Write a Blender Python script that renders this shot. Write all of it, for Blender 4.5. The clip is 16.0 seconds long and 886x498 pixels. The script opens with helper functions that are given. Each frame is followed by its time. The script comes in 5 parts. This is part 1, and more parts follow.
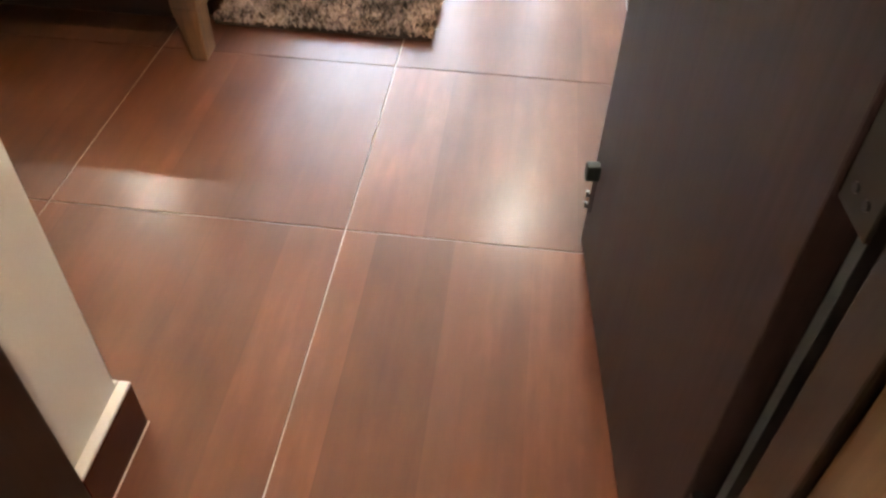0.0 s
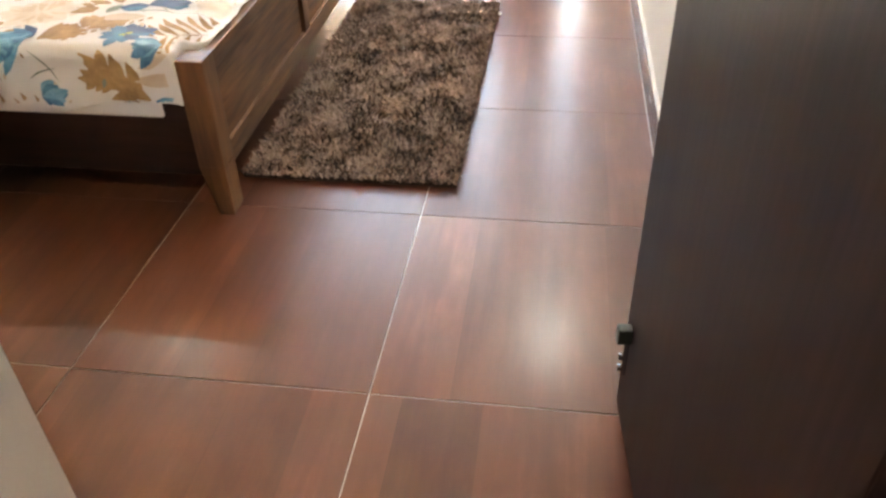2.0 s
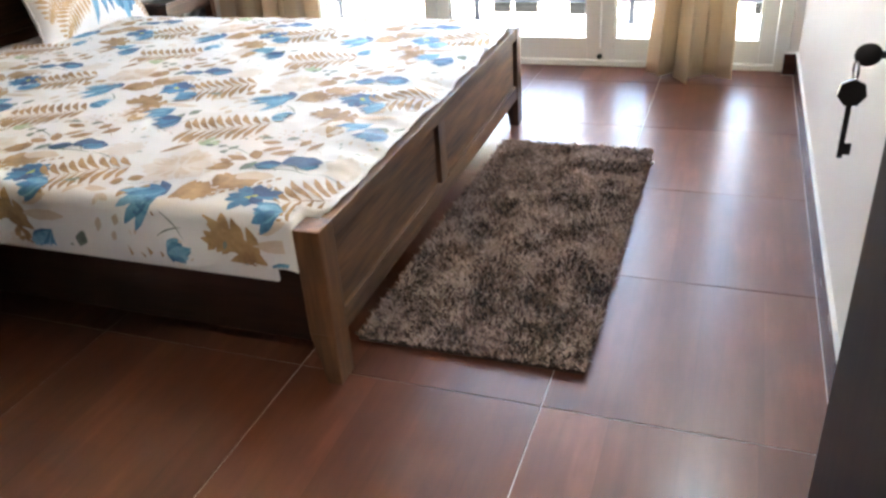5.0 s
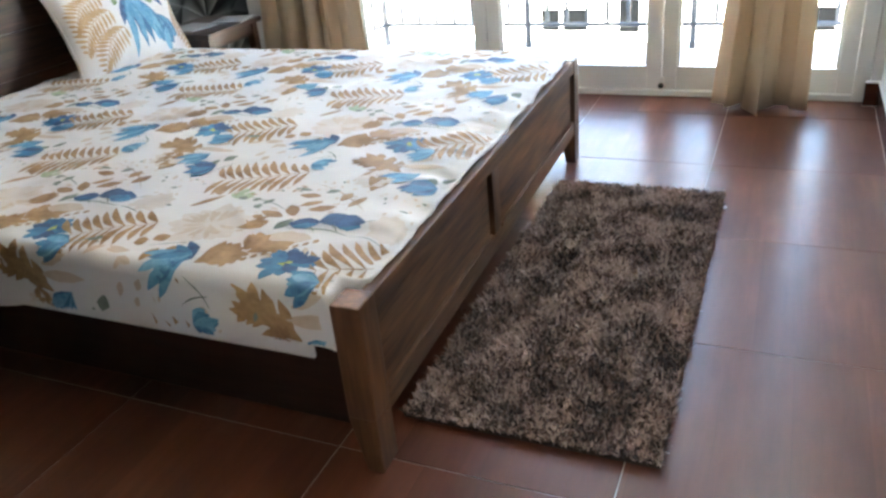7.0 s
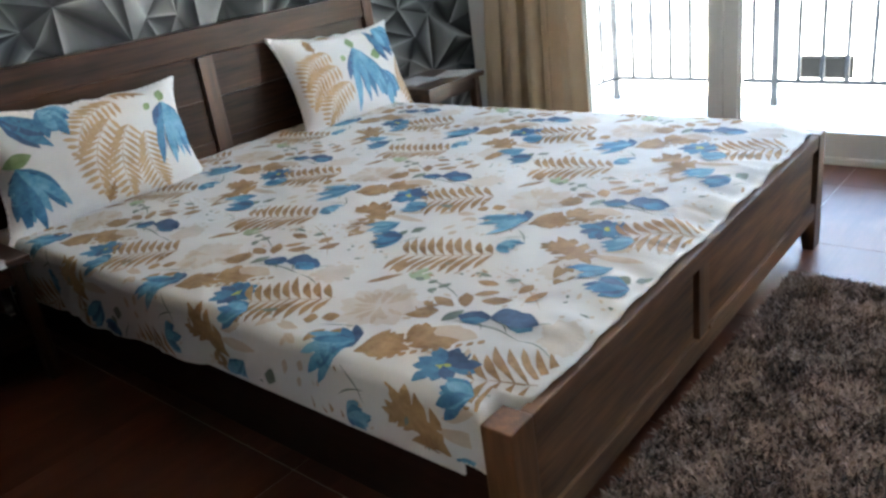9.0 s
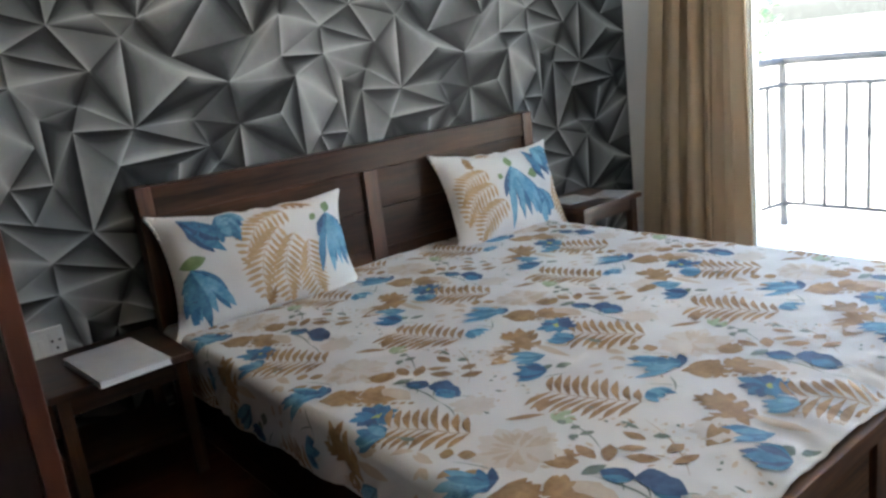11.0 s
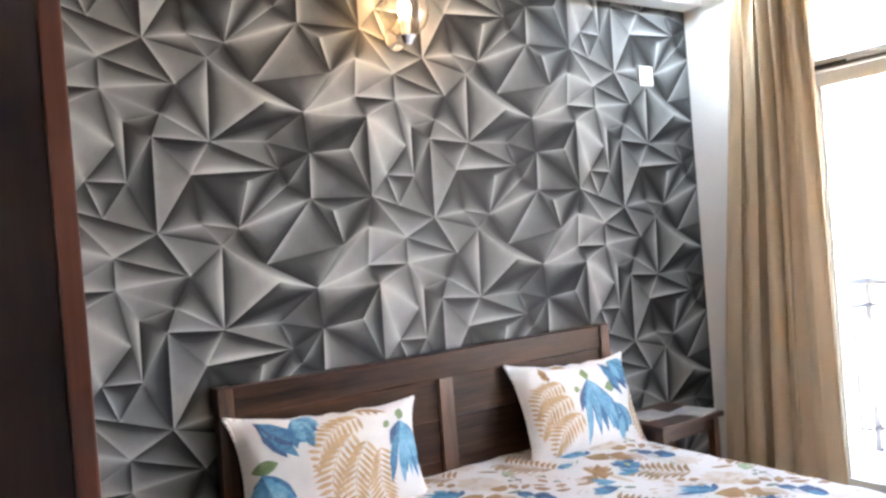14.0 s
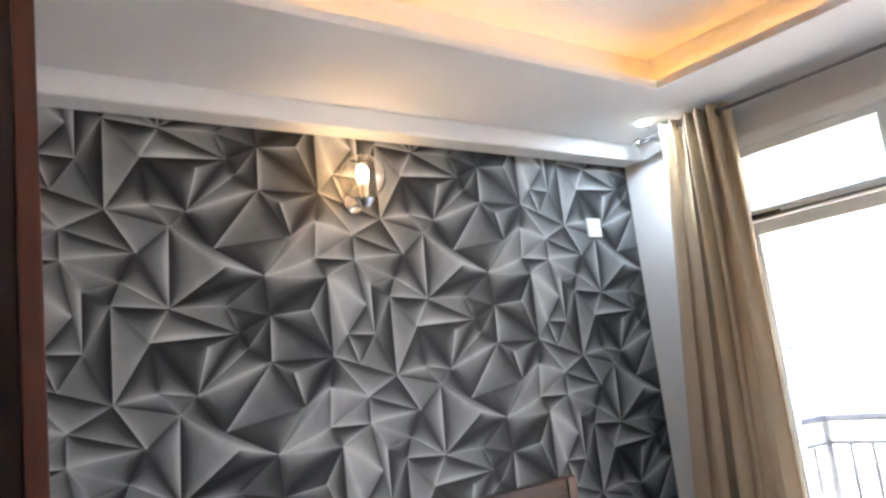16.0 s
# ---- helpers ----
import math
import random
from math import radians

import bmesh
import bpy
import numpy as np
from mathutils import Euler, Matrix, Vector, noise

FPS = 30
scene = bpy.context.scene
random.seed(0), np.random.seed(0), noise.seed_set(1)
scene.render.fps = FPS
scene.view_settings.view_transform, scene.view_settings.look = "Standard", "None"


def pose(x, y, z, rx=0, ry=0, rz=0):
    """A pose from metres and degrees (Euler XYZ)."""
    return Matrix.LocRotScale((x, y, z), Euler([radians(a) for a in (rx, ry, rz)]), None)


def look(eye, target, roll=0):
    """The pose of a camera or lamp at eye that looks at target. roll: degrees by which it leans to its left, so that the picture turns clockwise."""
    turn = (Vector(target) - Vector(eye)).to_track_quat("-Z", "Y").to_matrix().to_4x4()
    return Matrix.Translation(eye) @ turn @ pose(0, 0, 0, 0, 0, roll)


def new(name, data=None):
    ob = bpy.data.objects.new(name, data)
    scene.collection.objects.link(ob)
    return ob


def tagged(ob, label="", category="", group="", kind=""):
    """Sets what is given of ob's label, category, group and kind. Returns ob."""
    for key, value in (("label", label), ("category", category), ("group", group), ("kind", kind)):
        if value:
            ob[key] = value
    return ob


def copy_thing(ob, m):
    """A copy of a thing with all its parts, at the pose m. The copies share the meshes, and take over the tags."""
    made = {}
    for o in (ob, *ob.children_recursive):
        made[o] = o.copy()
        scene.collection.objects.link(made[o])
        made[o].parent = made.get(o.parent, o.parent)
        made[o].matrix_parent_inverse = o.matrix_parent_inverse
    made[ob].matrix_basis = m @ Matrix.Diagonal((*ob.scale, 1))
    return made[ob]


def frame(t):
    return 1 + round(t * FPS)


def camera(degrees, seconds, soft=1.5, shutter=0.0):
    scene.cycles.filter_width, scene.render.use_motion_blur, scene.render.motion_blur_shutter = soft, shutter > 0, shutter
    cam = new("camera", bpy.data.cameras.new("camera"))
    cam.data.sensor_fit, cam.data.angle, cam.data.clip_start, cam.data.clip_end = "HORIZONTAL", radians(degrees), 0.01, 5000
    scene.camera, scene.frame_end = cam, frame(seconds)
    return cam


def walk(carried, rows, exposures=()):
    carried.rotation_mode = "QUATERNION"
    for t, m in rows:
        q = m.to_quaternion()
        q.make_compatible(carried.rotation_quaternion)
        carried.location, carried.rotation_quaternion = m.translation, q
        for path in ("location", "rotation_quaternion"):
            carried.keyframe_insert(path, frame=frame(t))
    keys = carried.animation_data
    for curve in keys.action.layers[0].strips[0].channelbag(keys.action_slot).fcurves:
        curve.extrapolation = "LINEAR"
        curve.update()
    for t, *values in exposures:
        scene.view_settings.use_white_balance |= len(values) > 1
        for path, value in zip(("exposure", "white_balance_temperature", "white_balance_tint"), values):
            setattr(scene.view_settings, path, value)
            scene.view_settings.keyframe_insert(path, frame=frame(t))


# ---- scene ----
cam = camera(59.1, 16.0, soft=2.7)
PATH = [
    (0, (0.598, 0.221, 1.038), (0.457, 1.642, -0.363), 1.7),
    (0.5, (0.601, 0.229, 1.044), (0.434, 1.701, -0.3), 0.6),
    (1, (0.601, 0.252, 1.062), (0.424, 1.772, -0.226), -0.2),
    (1.5, (0.6, 0.276, 1.074), (0.409, 1.843, -0.154), -0.8),
    (2, (0.606, 0.318, 1.08), (0.351, 1.907, -0.106), -1.9),
    (2.5, (0.636, 0.371, 1.085), (0.303, 1.987, -0.045), -2.0),
    (3, (0.665, 0.423, 1.095), (0.246, 2.057, 0.021), -2.6),
    (3.5, (0.702, 0.47, 1.106), (0.163, 2.098, 0.077), -4.2),
    (4, (0.694, 0.494, 1.144), (0.098, 2.125, 0.151), -4.2),
    (6.5, (0.516, 0.749, 1.15), (-0.185, 2.373, 0.216), -5.2),
    (7, (0.518, 0.795, 1.156), (-0.239, 2.404, 0.241), -5.6),
    (7.5, (0.524, 0.871, 1.163), (-0.389, 2.417, 0.284), -7.3),
    (8, (0.511, 0.946, 1.165), (-0.523, 2.417, 0.29), -7.8),
    (8.5, (0.504, 1.003, 1.171), (-0.642, 2.404, 0.32), -8.0),
    (9, (0.502, 1.035, 1.188), (-0.754, 2.389, 0.419), -8.0),
    (11.5, (0.472, 1.079, 1.289), (-1.133, 2.205, 0.895), -6.6),
    (12, (0.477, 1.082, 1.316), (-1.171, 2.178, 1.033), -6.1),
    (12.5, (0.467, 1.067, 1.336), (-1.198, 2.156, 1.124), -5.5),
    (13, (0.474, 1.069, 1.364), (-1.196, 2.16, 1.218), -4.5),
    (13.5, (0.475, 1.066, 1.372), (-1.194, 2.165, 1.291), -4.2),
    (14, (0.47, 1.057, 1.38), (-1.204, 2.151, 1.367), -4.6),
    (14.5, (0.476, 1.061, 1.394), (-1.206, 2.14, 1.466), -5.3),
    (15, (0.472, 1.047, 1.406), (-1.182, 2.161, 1.553), -6.3),
    (15.5, (0.483, 1.04, 1.425), (-1.144, 2.182, 1.648), -6.9),
    (16, (0.48, 1.019, 1.439), (-1.082, 2.222, 1.775), -6.9),
]
EXPOSURES = [(0.0, 5.96, 9400, 10), (1.5, 5.68, 9200, 9), (4.0, 5.42, 7450, 6), (6.5, 5.06, 6550, 2), (7.5, 4.78, 6400, 0), (8.0, 4.66, 6350, -1), (9.0, 4.48, 6300, 0), (11.5, 4.18, 6500, 4), (12.0, 4.41, 6600, 6), (12.5, 4.61, 6700, 8), (13.0, 4.81, 6750, 9), (14.0, 5.12, 6650, 11), (15.0, 5.08, 6550, 11), (16.0, 4.46, 6350, 11)]
walk(cam, [(t, look(eye, target, roll)) for t, eye, target, roll in PATH], EXPOSURES)

# ---- daylight ----
SUN_EL, SUN_AZ = 48.0, 200.0
world = bpy.data.worlds.new("sky")
scene.world = world
world.use_nodes = True
wn, wl = world.node_tree.nodes, world.node_tree.links
sky = wn.new("ShaderNodeTexSky")
sky.sky_type, sky.sun_disc = "NISHITA", False
sky.sun_elevation, sky.sun_rotation = radians(SUN_EL), radians(SUN_AZ)
sky.air_density, sky.dust_density, sky.ozone_density = 0.8, 4.0, 0.6
wl.new(sky.outputs[0], wn["Background"].inputs[0])
wn["Background"].inputs[1].default_value = 0.15
sun = new("sun", bpy.data.lights.new("sun", "SUN"))
sun.data.energy, sun.data.angle, sun.data.color = 3.0, radians(0.6), (1.0, 0.95, 0.88)
sun.matrix_world = look((0, 0, 0), (-math.sin(radians(SUN_AZ)) * math.cos(radians(SUN_EL)), -math.cos(radians(SUN_AZ)) * math.cos(radians(SUN_EL)), -math.sin(radians(SUN_EL))))


# ---- materials ----
def nodes_of(name):
    m = bpy.data.materials.new(name)
    m.use_nodes = True
    return m, m.node_tree.nodes, m.node_tree.links, m.node_tree.nodes["Principled BSDF"]


def ramp_of(n, stops):
    r = n.new("ShaderNodeValToRGB")
    els = r.color_ramp.elements
    while len(els) < len(stops):
        els.new(0.5)
    for e, (p, c) in zip(els, stops):
        e.position, e.color = p, (*c, 1)
    return r


def surface(name, dark, light, rough=0.5, metal=0.0, scale=8.0, stretch=(1, 1, 1), detail=6.0, bump=0.1, grain=60.0, spread=0.06, coat=0.0, sheen=0.0):
    """A surface with two scales of variation in colour, gloss and relief."""
    m, n, l, b = nodes_of(name)
    co, mp = n.new("ShaderNodeTexCoord"), n.new("ShaderNodeMapping")
    mp.inputs["Scale"].default_value = stretch
    big, fine = n.new("ShaderNodeTexNoise"), n.new("ShaderNodeTexNoise")
    big.inputs["Scale"].default_value, big.inputs["Detail"].default_value = scale, detail
    fine.inputs["Scale"].default_value, fine.inputs["Detail"].default_value = grain, 4
    mix = n.new("ShaderNodeMath")
    mix.operation = "MULTIPLY_ADD"
    mix.inputs[1].default_value = 0.35
    half = n.new("ShaderNodeMath")
    half.operation, half.inputs[1].default_value = "MULTIPLY", 0.65
    ramp = ramp_of(n, [(0.3, dark), (0.7, light)])
    rr = n.new("ShaderNodeMapRange")
    rr.inputs["To Min"].default_value, rr.inputs["To Max"].default_value = max(rough - spread, 0.02), min(rough + spread, 1)
    bp = n.new("ShaderNodeBump")
    bp.inputs["Strength"].default_value, bp.inputs["Distance"].default_value = bump, 0.004
    l.new(co.outputs["Object"], mp.inputs[0])
    l.new(mp.outputs[0], big.inputs["Vector"])
    l.new(mp.outputs[0], fine.inputs["Vector"])
    l.new(big.outputs[0], half.inputs[0])
    l.new(fine.outputs[0], mix.inputs[0])
    l.new(half.outputs[0], mix.inputs[2])
    l.new(mix.outputs[0], ramp.inputs[0])
    l.new(ramp.outputs[0], b.inputs["Base Color"])
    l.new(big.outputs[0], rr.inputs[0])
    l.new(rr.outputs[0], b.inputs["Roughness"])
    l.new(mix.outputs[0], bp.inputs["Height"])
    l.new(bp.outputs[0], b.inputs["Normal"])
    b.inputs["Metallic"].default_value = metal
    b.inputs["Coat Weight"].default_value = coat
    b.inputs["Sheen Weight"].default_value = sheen
    return m


def glowing(name, color, strength):
    m, n, l, b = nodes_of(name)
    b.inputs["Base Color"].default_value = (*color, 1)
    b.inputs["Emission Color"].default_value = (*color, 1)
    b.inputs["Emission Strength"].default_value = strength
    return m


def glassy(name, tint=(1, 1, 1), rough=0.0):
    m, n, l, b = nodes_of(name)
    b.inputs["Base Color"].default_value = (*tint, 1)
    b.inputs["Transmission Weight"].default_value, b.inputs["Roughness"].default_value, b.inputs["IOR"].default_value = 1.0, rough, 1.45
    return m


def tile_wood():
    """Glazed porcelain printed with long planks; each tile is cut from another stretch of the print."""
    m, n, l, b = nodes_of("wood_print_tile")
    co, info, comb = n.new("ShaderNodeTexCoord"), n.new("ShaderNodeObjectInfo"), n.new("ShaderNodeCombineXYZ")
    mul = n.new("ShaderNodeMath")
    mul.operation, mul.inputs[1].default_value = "MULTIPLY", 37.0
    l.new(info.outputs["Random"], mul.inputs[0])
    l.new(mul.outputs[0], comb.inputs[1])
    l.new(mul.outputs[0], comb.inputs[2])
    add = n.new("ShaderNodeVectorMath")
    l.new(co.outputs["Object"], add.inputs[0])
    l.new(comb.outputs[0], add.inputs[1])

    def grain_noise(sx, sy, scale, detail, rough=0.6):
        mp, no = n.new("ShaderNodeMapping"), n.new("ShaderNodeTexNoise")
        mp.inputs["Scale"].default_value = (sx, sy, 1)
        no.inputs["Scale"].default_value, no.inputs["Detail"].default_value, no.inputs["Roughness"].default_value = scale, detail, rough
        l.new(add.outputs[0], mp.inputs[0])
        l.new(mp.outputs[0], no.inputs["Vector"])
        return no
    sep, snap = n.new("ShaderNodeSeparateXYZ"), n.new("ShaderNodeMath")
    snap.operation = "FLOOR"
    wide = n.new("ShaderNodeMath")
    wide.operation, wide.inputs[1].default_value = "MULTIPLY_ADD", 6.7
    l.new(co.outputs["Object"], sep.inputs[0])
    l.new(sep.outputs[0], wide.inputs[0])
    l.new(info.outputs["Random"], wide.inputs[2])
    l.new(wide.outputs[0], snap.inputs[0])
    cell, plank = n.new("ShaderNodeCombineXYZ"), n.new("ShaderNodeTexWhiteNoise")
    plank.noise_dimensions = "2D"
    l.new(snap.outputs[0], cell.inputs[0])
    l.new(info.outputs["Random"], cell.inputs[1])
    l.new(cell.outputs[0], plank.inputs["Vector"])
    streak = grain_noise(1, 0.07, 45, 6.0)
    knot = grain_noise(1, 0.35, 9, 5.0, 0.62)
    a = n.new("ShaderNodeMath")
    a.operation, a.inputs[1].default_value = "MULTIPLY_ADD", 0.15
    a2 = n.new("ShaderNodeMath")
    a2.operation, a2.inputs[1].default_value = "MULTIPLY_ADD", 0.26
    a3 = n.new("ShaderNodeMath")
    a3.operation, a3.inputs[1].default_value, a3.inputs[2].default_value = "MULTIPLY_ADD", 0.1, 0.275
    l.new(plank.outputs[0], a3.inputs[0])
    l.new(knot.outputs[0], a2.inputs[0])
    l.new(a3.outputs[0], a2.inputs[2])
    l.new(streak.outputs[0], a.inputs[0])
    l.new(a2.outputs[0], a.inputs[2])
    ramp = ramp_of(n, [(0.33, (0.034, 0.0095, 0.0055)), (0.47, (0.09, 0.0275, 0.0145)), (0.57, (0.138, 0.045, 0.0235)), (0.67, (0.23, 0.081, 0.043))])
    l.new(a.outputs[0], ramp.inputs[0])
    part_, seam, seam_mix = n.new("ShaderNodeMath"), n.new("ShaderNodeMapRange"), n.new("ShaderNodeMixRGB")
    part_.operation = "FRACT"
    seam.inputs["From Min"].default_value, seam.inputs["From Max"].default_value = 0.004, 0.016
    seam.inputs["To Min"].default_value, seam.inputs["To Max"].default_value = 0.22, 0.0
    seam_mix.inputs[2].default_value = (0.02, 0.006, 0.004, 1)
    l.new(wide.outputs[0], part_.inputs[0])
    l.new(part_.outputs[0], seam.inputs[0])
    l.new(seam.outputs[0], seam_mix.inputs[0])
    l.new(ramp.outputs[0], seam_mix.inputs[1])
    l.new(seam_mix.outputs[0], b.inputs["Base Color"])
    smear = n.new("ShaderNodeTexNoise")
    smear.inputs["Scale"].default_value, smear.inputs["Detail"].default_value = 3.5, 5
    l.new(add.outputs[0], smear.inputs["Vector"])
    rr = n.new("ShaderNodeMapRange")
    rr.inputs["To Min"].default_value, rr.inputs["To Max"].default_value = 0.34, 0.48
    l.new(smear.outputs[0], rr.inputs[0])
    l.new(rr.outputs[0], b.inputs["Roughness"])
    b.inputs["IOR"].default_value = 1.55
    b.inputs["Coat Weight"].default_value, b.inputs["Coat Roughness"].default_value, b.inputs["Coat IOR"].default_value = 0.3, 0.2, 1.5
    b.inputs["Specular Tint"].default_value = (1.0, 0.79, 0.7, 1)
    return m


def wood(name, dark, light, axis=0, rough=0.45, coat=0.0):
    s = [9.0, 9.0, 9.0]
    s[axis] = 0.7
    m = surface(name, dark, light, rough, 0, 1.6, s, 7, 0.12, 9.0, 0.08, coat)
    ramp = next(k for k in m.node_tree.nodes if k.type == "VALTORGB")
    mid = [0.62 * p + 0.38 * q for p, q in zip(dark, light)]
    els = ramp.color_ramp.elements
    els[0].position, els[1].position = 0.36, 0.68
    e = els.new(0.5)
    e.color = (*mid, 1)
    return m


M_TILE = tile_wood()
M_GROUT = surface("pale_grout", (0.5, 0.42, 0.37), (0.75, 0.66, 0.6), 0.8, scale=20)
M_PAINT = surface("white_wall_paint", (0.74, 0.72, 0.69), (0.8, 0.785, 0.76), 0.6, scale=3, bump=0.05, grain=180)
M_CEIL = surface("ceiling_paint", (0.76, 0.755, 0.74), (0.82, 0.81, 0.8), 0.7, scale=2, bump=0.03, grain=200)
M_SKIRT = surface("skirting_tile", (0.05, 0.013, 0.008), (0.1, 0.03, 0.018), 0.25, scale=5, stretch=(1, 1, 6))
M_UPVC = surface("white_window_frame", (0.74, 0.76, 0.72), (0.8, 0.81, 0.78), 0.3, scale=4, bump=0.02)
M_GLASS = glassy("window_glass")
# side rail wood: the shade below the sheet is put into its colour
M_BED_SHADED = wood("bed_wood_long_shaded", (0.011, 0.004, 0.0025), (0.03, 0.0105, 0.006), 0, 0.55)
M_BED_SHADED.node_tree.nodes["Principled BSDF"].inputs["Specular IOR Level"].default_value = 0.2
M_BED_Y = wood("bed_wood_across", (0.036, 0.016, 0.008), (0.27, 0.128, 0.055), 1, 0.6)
M_BED_Z = wood("bed_wood_upright", (0.045, 0.018, 0.0085), (0.24, 0.105, 0.042), 2)
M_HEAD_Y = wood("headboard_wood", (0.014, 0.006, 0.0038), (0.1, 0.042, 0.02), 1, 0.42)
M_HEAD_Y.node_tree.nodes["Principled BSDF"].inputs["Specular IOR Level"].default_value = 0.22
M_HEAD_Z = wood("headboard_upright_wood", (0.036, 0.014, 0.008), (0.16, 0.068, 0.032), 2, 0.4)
M_DOOR = wood("dark_door_laminate", (0.017, 0.0087, 0.0087), (0.043, 0.0245, 0.0255), 2, 0.5)
M_DOOR.node_tree.nodes["Principled BSDF"].inputs["Specular IOR Level"].default_value = 0.32
M_JAMB = wood("dark_door_frame_paint", (0.01, 0.006, 0.005), (0.028, 0.017, 0.013), 2, 0.3)
M_CASE = wood("tan_casing_wood", (0.16, 0.09, 0.05), (0.3, 0.19, 0.11), 2, 0.5)
M_WARD = wood("wardrobe_laminate", (0.013, 0.0062, 0.005), (0.028, 0.0135, 0.011), 2, 0.45)
M_WARD.node_tree.nodes["Principled BSDF"].inputs["Specular IOR Level"].default_value = 0.3
M_WARDEDGE = wood("wardrobe_edge_wood", (0.07, 0.02, 0.011), (0.145, 0.042, 0.021), 2, 0.35)
M_SHEET = surface("white_cotton_sheet", (0.72, 0.705, 0.69), (0.78, 0.77, 0.76), 0.6, scale=6, bump=0.25, grain=300, sheen=0.2)
M_CURT = surface("ochre_curtain_cloth", (0.62, 0.49, 0.32), (0.75, 0.61, 0.42), 0.55, scale=10, stretch=(1, 1, 0.25), bump=0.2, grain=400, sheen=0.3)
n, l = M_CURT.node_tree.nodes, M_CURT.node_tree.links
thin, both = n.new("ShaderNodeBsdfTranslucent"), n.new("ShaderNodeMixShader")
thin.inputs["Color"].default_value = (0.68, 0.58, 0.44, 1)
both.inputs[0].default_value = 0.22
l.new(n["Principled BSDF"].outputs[0], both.inputs[1])
l.new(thin.outputs[0], both.inputs[2])
l.new(both.outputs[0], n["Material Output"].inputs["Surface"])
M_CHROME = surface("chrome", (0.6, 0.6, 0.6), (0.75, 0.75, 0.75), 0.12, 1.0, bump=0.0)
M_STEEL = surface("dull_steel", (0.2, 0.19, 0.18), (0.3, 0.29, 0.28), 0.4, 0.8, bump=0.02)
M_BLACKMETAL = surface("dark_metal", (0.02, 0.02, 0.022), (0.05, 0.05, 0.055), 0.35, 0.6, bump=0.05)
M_HINGE = surface("bronzed_hinge_metal", (0.012, 0.01, 0.009), (0.03, 0.025, 0.022), 0.5, 0.2, bump=0.05)
M_RUBBER = surface("black_rubber", (0.008, 0.012, 0.01), (0.02, 0.03, 0.026), 0.5, bump=0.05)
M_PLASTIC = surface("white_switch_plastic", (0.78, 0.78, 0.76), (0.84, 0.84, 0.82), 0.3, bump=0.02)
M_RUGBASE = surface("rug_backing", (0.03, 0.02, 0.016), (0.06, 0.042, 0.034), 0.9, scale=30)
M_RAIL = surface("balcony_rail_paint", (0.05, 0.055, 0.06), (0.085, 0.09, 0.095), 0.6, 0.3)
M_TERRACE = surface("pale_balcony_tile", (0.6, 0.58, 0.55), (0.72, 0.7, 0.67), 0.5, scale=4)
M_FACADE = surface("pale_facade_plaster", (0.66, 0.65, 0.63), (0.78, 0.77, 0.75), 0.8, scale=1.0)
M_DARKGLASS = surface("dark_window_glass", (0.001, 0.0012, 0.0016), (0.003, 0.0035, 0.004), 0.9)
M_DARKGLASS.node_tree.nodes["Principled BSDF"].inputs["Specular IOR Level"].default_value = 0.05
M_GROUND = surface("dusty_ground", (0.35, 0.33, 0.29), (0.48, 0.45, 0.4), 0.9, scale=0.3)
M_LEAF = surface("tree_leaf", (0.06, 0.12, 0.06), (0.14, 0.22, 0.13), 0.6, scale=3)
M_BARK = surface("tree_bark", (0.08, 0.06, 0.04), (0.16, 0.12, 0.09), 0.9, scale=4, stretch=(1, 1, 0.2), bump=0.4)
M_LED = glowing("warm_led_strip", (1.0, 0.5, 0.13), 0.52)
M_BULB = glowing("warm_bulb", (1.0, 0.62, 0.29), 3.4)
M_DOWN = glowing("downlight_diffuser", (0.7, 0.84, 1.0), 33.0)
M_GLOBE = glassy("clear_lamp_glass", (1.0, 0.97, 0.92))


# ---- mesh helpers ----
def mesh_of(bm, name, mat, smooth=False):
    me = bpy.data.meshes.new(name)
    bm.to_mesh(me)
    bm.free()
    for m in mat if isinstance(mat, (list, tuple)) else [mat]:
        me.materials.append(m)
    if smooth:
        me.polygons.foreach_set("use_smooth", [True] * len(me.polygons))
    return me


def part(name, bm, mat, parent=None, label="", smooth=False):
    ob = new(name, mesh_of(bm, name, mat, smooth))
    ob.parent = parent
    return tagged(ob, label) if label else ob


def thing(name, at, label, category, group="", kind=""):
    ob = new(name)
    ob.empty_display_size = 0.1
    ob.location = at
    return tagged(ob, label, category, group, kind)


def add_box(bm, a, b, bevel=0.0, shape=None):
    """A box from corner a to corner b, in bm."""
    lo, hi = [min(p) for p in zip(a, b)], [max(p) for p in zip(a, b)]
    vs = bmesh.ops.create_cube(bm, size=1.0)["verts"]
    for v in vs:
        v.co = [lo[i] + (v.co[i] + 0.5) * (hi[i] - lo[i]) for i in range(3)]
        if shape:
            v.co = shape(v.co.copy())
    if bevel:
        es = list({e for v in vs for e in v.link_edges})
        bmesh.ops.bevel(bm, geom=es, offset=bevel, segments=2, profile=0.6, affect="EDGES")
    return bm


def box(a, b, bevel=0.0, shape=None):
    return add_box(bmesh.new(), a, b, bevel, shape)


def add_tube(bm, p, q, r, r2=None, sides=16, caps=True):
    p, q = Vector(p), Vector(q)
    d = q - p
    m = Matrix.Translation((p + q) / 2) @ d.to_track_quat("Z", "Y").to_matrix().to_4x4()
    bmesh.ops.create_cone(bm, cap_ends=caps, segments=sides, radius1=r, radius2=r if r2 is None else r2, depth=d.length, matrix=m)
    return bm


def tube(p, q, r, r2=None, sides=16):
    return add_tube(bmesh.new(), p, q, r, r2, sides)


